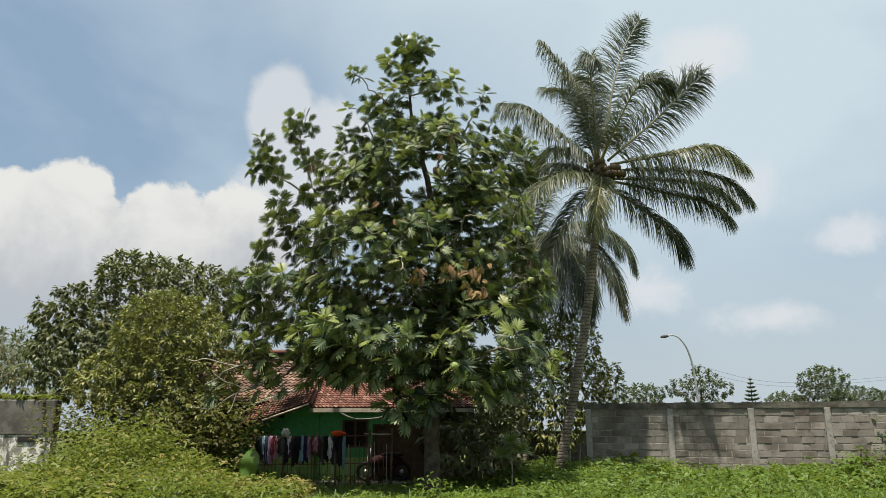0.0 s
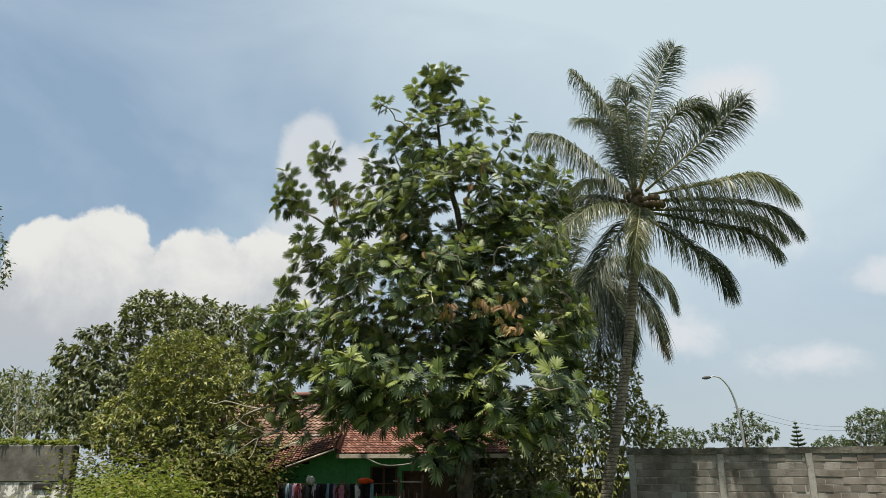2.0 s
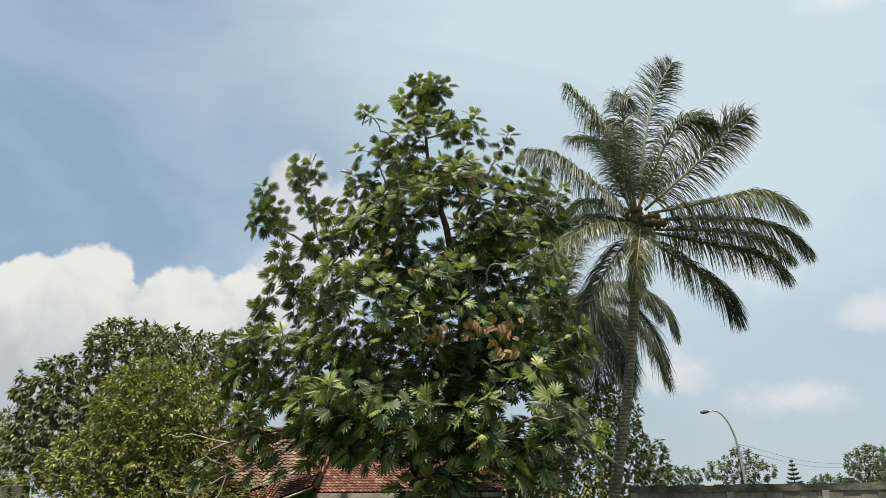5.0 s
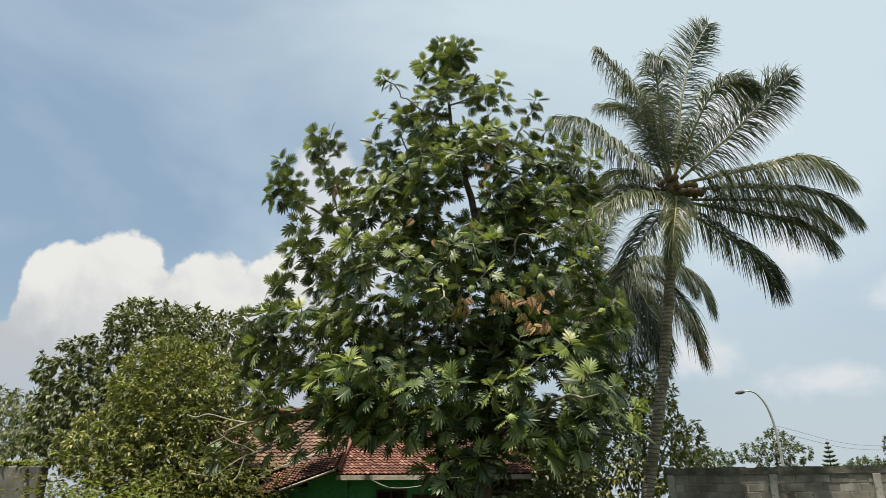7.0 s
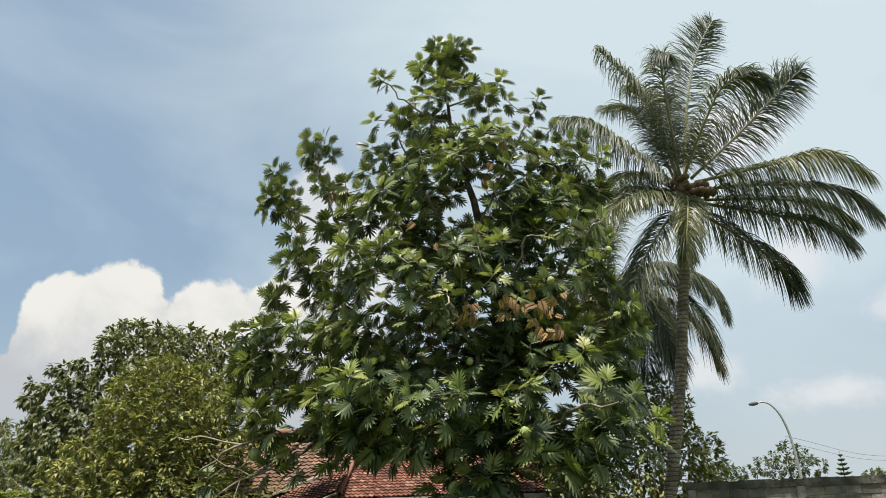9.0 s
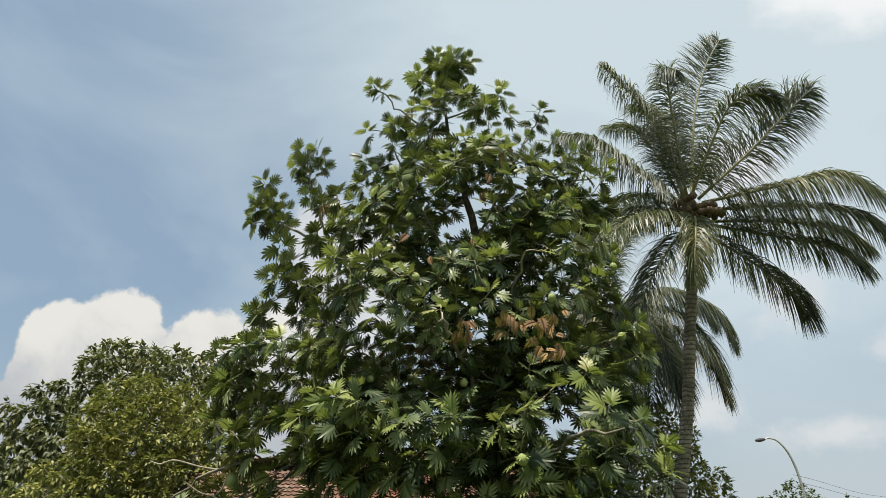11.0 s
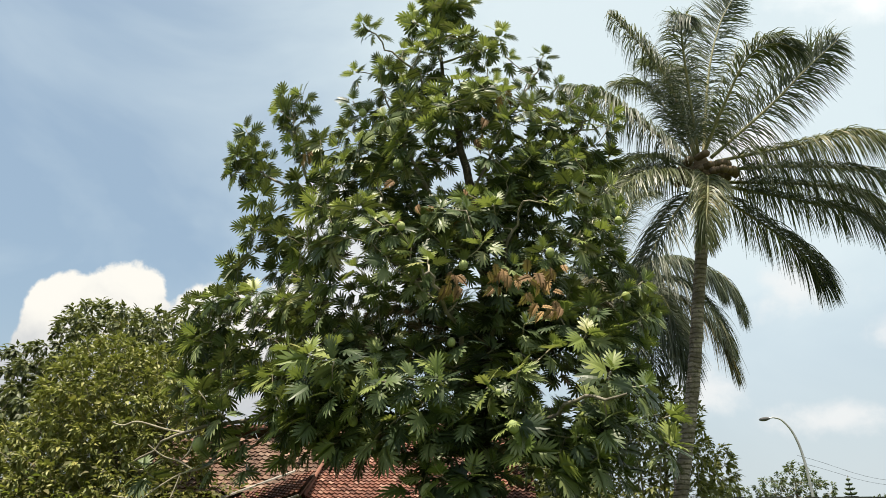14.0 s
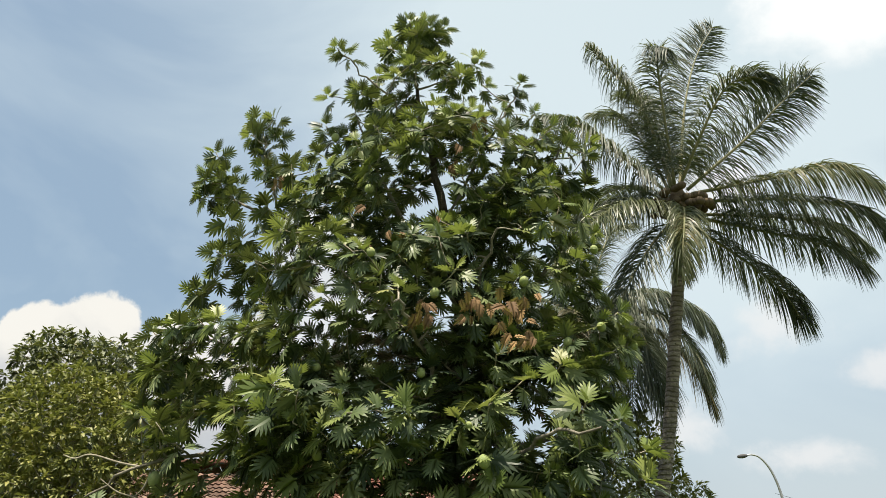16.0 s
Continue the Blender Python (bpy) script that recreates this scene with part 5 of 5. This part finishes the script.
def garment(name, label, x, width, drop, rgb, sleeves, turn):
    """A piece of washing on a hanger or over the rail, with folds; turn: degrees by which it hangs askew."""
    n, m = 11, 11
    V, F = [], []
    c, s_ = math.cos(radians(turn)), math.sin(radians(turn))
    for side in (-1, 1):
        for i in range(n):
            for j in range(m):
                u, v = i / (n - 1) - 0.5, j / (m - 1)
                wide = width * (min(1.0, 0.45 + 5 * v) if sleeves else 1.0) * (1.28 if sleeves and 0.1 < v < 0.42 else 1.0) * (1 - 0.1 * math.sin(v * 3 + x))
                fold = 0.022 * math.sin(u * 17 + x * 9) * (0.25 + v)
                lx, ly = u * wide, side * (0.012 + 0.03 * math.sin(min(1, v * 1.5) * 3.1)) + fold
                slope = 0.14 * abs(u) * (1 - v) if sleeves else 0.015 * abs(math.sin(u * 6))
                hem = 0.05 * math.sin(u * 5 + x * 3) * v
                V.append((x + lx * c - ly * s_, 20.16 + lx * s_ + ly * c, 1.35 - slope - v * drop + hem))
        s = 0 if side < 0 else n * m
        for i in range(n - 1):
            for j in range(m - 1):
                a = s + i * m + j
                F.append((a, a + 1, a + m + 1, a + m))
    for i in range(n - 1):
        F.append((i * m, (i + 1) * m, n * m + (i + 1) * m, n * m + i * m))
    for j in range(m - 1):
        for i in (0, n - 1):
            F.append((i * m + j, i * m + j + 1, n * m + i * m + j + 1, n * m + i * m + j))
    ob = from_arrays(name, V, F, cloth(rgb))
    return tagged(ob, label, "clothes", "washing on the fence")


COLOURS = [("black", (0.014, 0.014, 0.016)), ("dark red", (0.12, 0.025, 0.03)), ("white", (0.50, 0.50, 0.50)), ("navy", (0.02, 0.024, 0.05)), ("dark grey", (0.07, 0.07, 0.075)), ("black", (0.016, 0.015, 0.016)), ("pink", (0.42, 0.19, 0.25)),
           ("dark purple", (0.06, 0.03, 0.06)), ("lilac", (0.27, 0.17, 0.24)), ("black", (0.012, 0.012, 0.014)), ("pale blue", (0.18, 0.28, 0.34)), ("dark brown", (0.05, 0.03, 0.022))]
KINDS = ["shirt", "trousers", "shirt", "dress", "shirt", "trousers", "towel", "shirt", "skirt", "trousers", "shirt"]
hung = -4.98
for i in range(27):
    (shade, rgb), kind = COLOURS[(i * 5) % 12], KINDS[(i * 3) % 11]
    drop = {"shirt": 0.50, "trousers": 0.78, "dress": 0.74, "towel": 0.42, "skirt": 0.56}[kind] * rng.uniform(0.8, 1.15)
    garment(kind, shade + " " + kind + " hung on the yard fence", hung, rng.uniform(0.10, 0.17), drop, rgb, kind in ("shirt", "dress"), rng.uniform(-60, 60))
    hung += rng.uniform(0.07, 0.105)



def bundle(name, label, at, r, rgb, seed):
    bm = lump(r, seed, 0.9)
    ob = part(name, bm, cloth(rgb), None, "", True)
    ob.location = at
    return tagged(ob, label, "clothes", "washing on the fence")


bundle("cloth_bundle", "orange-red cloth heaped on the fence rail", (-2.86, 20.16, 1.40), (0.19, 0.09, 0.075), (0.62, 0.08, 0.02), 3.0)
bundle("plastic_bag", "pale crumpled bag hung on a post", (-4.24, 20.12, 1.42), (0.10, 0.07, 0.12), (0.42, 0.43, 0.38), 7.0)


def motorbike():
    """A small motorbike, half hidden by the fence, added in place of unclear clutter."""
    b = thing("motorbike", "dark red motorbike shape standing in for clutter beside the door", "motorbike", (-1.7, 21.35, 0.10))
    red, black = cloth((0.030, 0.011, 0.010)), cloth((0.02, 0.02, 0.02))
    for x in (-0.5, 0.5):
        a = np.linspace(0, 2 * np.pi, 25)
        wheel = from_arrays("wheel", *tube(np.stack([x + 0.22 * np.cos(a), 0 * a, 0.27 + 0.22 * np.sin(a)], 1), [0.05] * 25, 6, False), black, b)
        from_arrays("rim", *tube([(x, -0.05, 0.27), (x, 0.05, 0.27)], [0.06, 0.06], 6), STEEL, wheel)
    ob = part("body", lump((0.52, 0.14, 0.16), 2, 0.3), red, b, "dark red fairing", True)
    ob.location = (0.05, 0, 0.55)
    ob = part("seat", lump((0.34, 0.12, 0.07), 4, 0.2), black, b, "", True)
    ob.location = (0.22, 0, 0.72)
    from_arrays("handlebar", *tube(curve_pts([(-0.42, -0.3, 0.98), (-0.36, 0, 0.92), (-0.42, 0.3, 0.98)], 8), [0.015] * 8, 6), STEEL, b)
    from_arrays("fork", *tube([(-0.5, 0, 0.27), (-0.38, 0, 0.92)], [0.04, 0.04], 6), STEEL, b)


motorbike()
RUBBLE = pieces("broken_brick", [(0.0, (0.16, 0.08, 0.055)), (0.5, (0.26, 0.17, 0.13)), (1.0, (0.42, 0.39, 0.34))], (0.12, 0.09, 0.07), 0.95, 6.0, 0.8)
for i in range(14):
    bm = lump((rng.uniform(0.05, 0.13), rng.uniform(0.05, 0.09), rng.uniform(0.03, 0.06)), i * 3.1, 0.8)
    stone = part("rubble", bm, RUBBLE)
    stone.location = (rng.uniform(-3.6, -1.2), rng.uniform(18.9, 19.9), 0.03)
    stone.rotation_euler = (0, 0, rng.uniform(0, 3))
    tagged(stone, "broken brick lying in the bare yard", "rubble", "rubble in the yard")


def broad_plant():
    """A young banana plant with one upright leaf."""
    p = thing("banana_plant", "young banana plant with one broad upright leaf", "plant")
    from_arrays("stem", *tube(curve_pts([(-4.60, 18.0, -0.05), (-4.62, 18.0, 0.3), (-4.64, 18.0, 0.55)], 6), [0.035, 0.033, 0.03, 0.028, 0.025, 0.02], 6), BANANA, p)
    V, F, n = [], [], 31
    for i in range(n):
        v = i / (n - 1)
        wd = 0.24 * math.sin(math.pi * min(1, 0.10 + 0.9 * v)) ** 0.55 * (0.75 if v > 0.94 else 1) * (0.86 if i % 2 else 1.04)
        for u in (-1, -0.5, 0, 0.5, 1):
            V.append((-4.66 + u * wd + 0.10 * v, 18.0 - 0.06 * (1 - abs(u)) + 0.03 * math.sin(9 * v + u), 0.45 + 0.66 * v - 0.04 * u * u))
    for i in range(n - 1):
        for j in range(4):
            a = i * 5 + j
            F.append((a, a + 1, a + 6, a + 5))
    from_arrays("leaf", V, F, BANANA, p)


broad_plant()

# ---- fruit and dead leaves of the breadfruit tree ----
fruit_mesh = None
hang = bread_tips[(bread_tips[:, 1] < 18.4)]
for i in rng.choice(len(hang), 52, replace=False):
    c = hang[i] + (rng.normal(0, 0.08), -0.16, -0.10)
    if fruit_mesh is None:
        ob = part("breadfruit", lump((0.068, 0.068, 0.08), 2, 0.04), FRUIT, bread, "round yellow-green breadfruit", True)
        fruit_mesh = ob.data
    else:
        ob = new("breadfruit", fruit_mesh)
        ob.parent = bread
    ob.matrix_basis = Matrix.LocRotScale(Vector(c), Euler((rng.normal(0, 0.4), rng.normal(0, 0.4), 0)), Vector((1, 1, 1)) * rng.uniform(0.7, 1.25))
for c, s in (((-4.69, 17.74, 2.80), 1.6), ((-0.98, 17.0, 2.05), 1.7)):
    ob = new("breadfruit", fruit_mesh)
    ob.parent = bread
    ob.matrix_basis = Matrix.LocRotScale(Vector(c), None, Vector((s, s, s)))


def withered(lobes, per):
    """Limp brown leaves caught in the crown."""
    P = np.vstack([np.array(l[:3]) + rng.normal(0, 1, (per, 3)) * np.array(l[3:]) for l in lobes])
    n = len(P)
    ways = unit(rng.normal(0, 0.45, (n, 3)) + np.array((0, -0.2, -1.0)))
    m = frames(ways, np.tile((0.2, -1.0, 0.3), (n, 1)), rng.normal(0, 0.6, n))
    tagged(from_arrays("withered_leaves", *spread(lobed_leaf(4, 0.6, 0.5, 0.5), P, m, rng.uniform(0.15, 0.30, n)), DEAD, bread, "limp brown withered leaves", False), kind="stuff")


withered([(0.72, 16.1, 4.95, 0.15, 0.12, 0.22), (0.72, 16.1, 4.75, 0.14, 0.12, 0.2), (0.1, 16.2, 5.0, 0.12, 0.12, 0.10), (-0.6, 16.2, 4.95, 0.08, 0.1, 0.08)], 12)
withered([(-3.55, 18.4, 8.35, 0.06, 0.06, 0.08), (0.3, 17.0, 8.7, 0.08, 0.1, 0.1), (-1.2, 16.6, 6.4, 0.2, 0.15, 0.2), (-0.2, 16.9, 7.9, 0.2, 0.15, 0.2), (-0.35, 17.1, 6.6, 0.1, 0.1, 0.25)], 5)

# ---- things beyond the wall ----
lamp = thing("street_lamp", "tall grey street lamp with a curved arm", "street lamp")
from_arrays("pole", *tube(curve_pts([(13.12, 38.5, -0.1), (13.08, 38.5, 2.8), (12.96, 38.5, 4.6), (12.72, 38.5, 5.6), (12.36, 38.5, 6.15), (12.02, 38.5, 6.30), (11.76, 38.5, 6.27)], 40), np.linspace(0.065, 0.03, 40), 8, False), STEEL, lamp)
ob = part("lamp_head", lump((0.24, 0.12, 0.09), 1, 0.03), cloth((0.10, 0.10, 0.105)), lamp, "grey lamp head", True)
ob.location, ob.rotation_euler = (11.60, 38.5, 6.24), (0, -0.12, 0)


def conifer():
    """A young star-branched pine: whorls of upturned boughs on a straight stem."""
    t = thing("star_pine", "small tiered pine beyond the block wall", "tree")
    from_arrays("trunk", *tube([(28.85, 70, -0.1), (28.85, 70, 3), (28.85, 70, 6.4)], [0.09, 0.07, 0.015], 6), BARK, t)
    lumps = []
    for k in range(11):
        z = 2.2 + 0.38 * k
        R = 1.35 * (1 - k / 11.5)
        for j in range(7):
            a = j * 0.898 + k * 0.5
            d = np.array((math.cos(a), math.sin(a), 0))
            p = [np.array((28.85, 70, z)) + d * R * u + np.array((0, 0, 0.28 * R * u * u + 0.05)) for u in (0, 0.35, 0.7, 1)]
            lumps.append(tube(p, [0.07, 0.11, 0.09, 0.02], 5, False))
    from_arrays("boughs", *joined(lumps), FAR, t)


conifer()
for x, y, z, wd in ((19.2, 54, 3.2, 1.0), (28.6, 60, 3.55, 1.8)):
    far_house = thing("far_house", "distant house with a red tile roof", "house")
    boxed("wall", x - wd, x + wd, y, y + 5, 0, z - 0.5, OLDGREY, far_house)
    bm = bmesh.new()
    q = [bm.verts.new(c) for c in ((x - wd - 0.3, y - 0.4, z - 0.55), (x + wd + 0.3, y - 0.4, z - 0.55), (x + wd, y + 2.5, z + 0.15), (x - wd, y + 2.5, z + 0.15), (x - wd - 0.3, y + 5.4, z - 0.55), (x + wd + 0.3, y + 5.4, z - 0.55))]
    for f in ((0, 1, 2, 3), (3, 2, 5, 4), (0, 3, 4), (1, 5, 2)):
        bm.faces.new([q[i] for i in f])
    part("roof", bm, TILE, far_house)
for k, (z0, z1) in enumerate(((4.5, 4.1), (4.8, 4.35))):
    wire = from_arrays("power_cable", *tube(curve_pts([(13.3, 40, z0 + 0.1), (24, 52, z1 + 0.3), (40, 62, z1 + 1.6)], 20), [0.007] * 20, 4, False), cloth((0.03, 0.03, 0.03)))
    tagged(wire, "thin black cable strung from the lamp pole", "cable")

# ---- at the left edge ----
leafy_tree("edge_tree", "tall airy tree with small brownish-green leaves", None,
           [(-17.8, 24, 8.6, 1.7, 2.0, 1.5), (-18.0, 24, 6.9, 1.3, 1.8, 1.0), (-18.7, 24, 10, 2, 2, 1.5)], 0.42, MANGO, LEAF, 0.15, 15,
           [([(-18.5, 24, -0.1), (-18.5, 24, 3), (-18.2, 24, 6), (-17.8, 24, 9)], 0.16, 0.03), ([(-18.4, 24, 5), (-17.2, 24, 7), (-16.2, 24, 8.2)], 0.06, 0.02)], 0.5)
bare = thing("bare_sapling", "thin leafless sapling behind the old wall", "tree")
stems = [tube(curve_pts([(-12.62, 20.9, -0.1), (-12.6, 20.9, 2), (-12.65, 20.9, 4.4)], 8), np.linspace(0.05, 0.012, 8), 6, False)]
for z, dx, dz in ((2.3, 0.9, 0.9), (2.6, -0.7, 0.9), (3.1, 0.5, 1.1), (3.4, -0.3, 0.9), (2.9, 0.7, 0.6)):
    stems.append(tube(curve_pts([(-12.62, 20.9, z), (-12.62 + dx * 0.5, 20.9, z + dz * 0.35), (-12.62 + dx, 20.9, z + dz)], 6), np.linspace(0.02, 0.006, 6), 5, False))
from_arrays("trunk", *joined(stems), TWIG, bare)
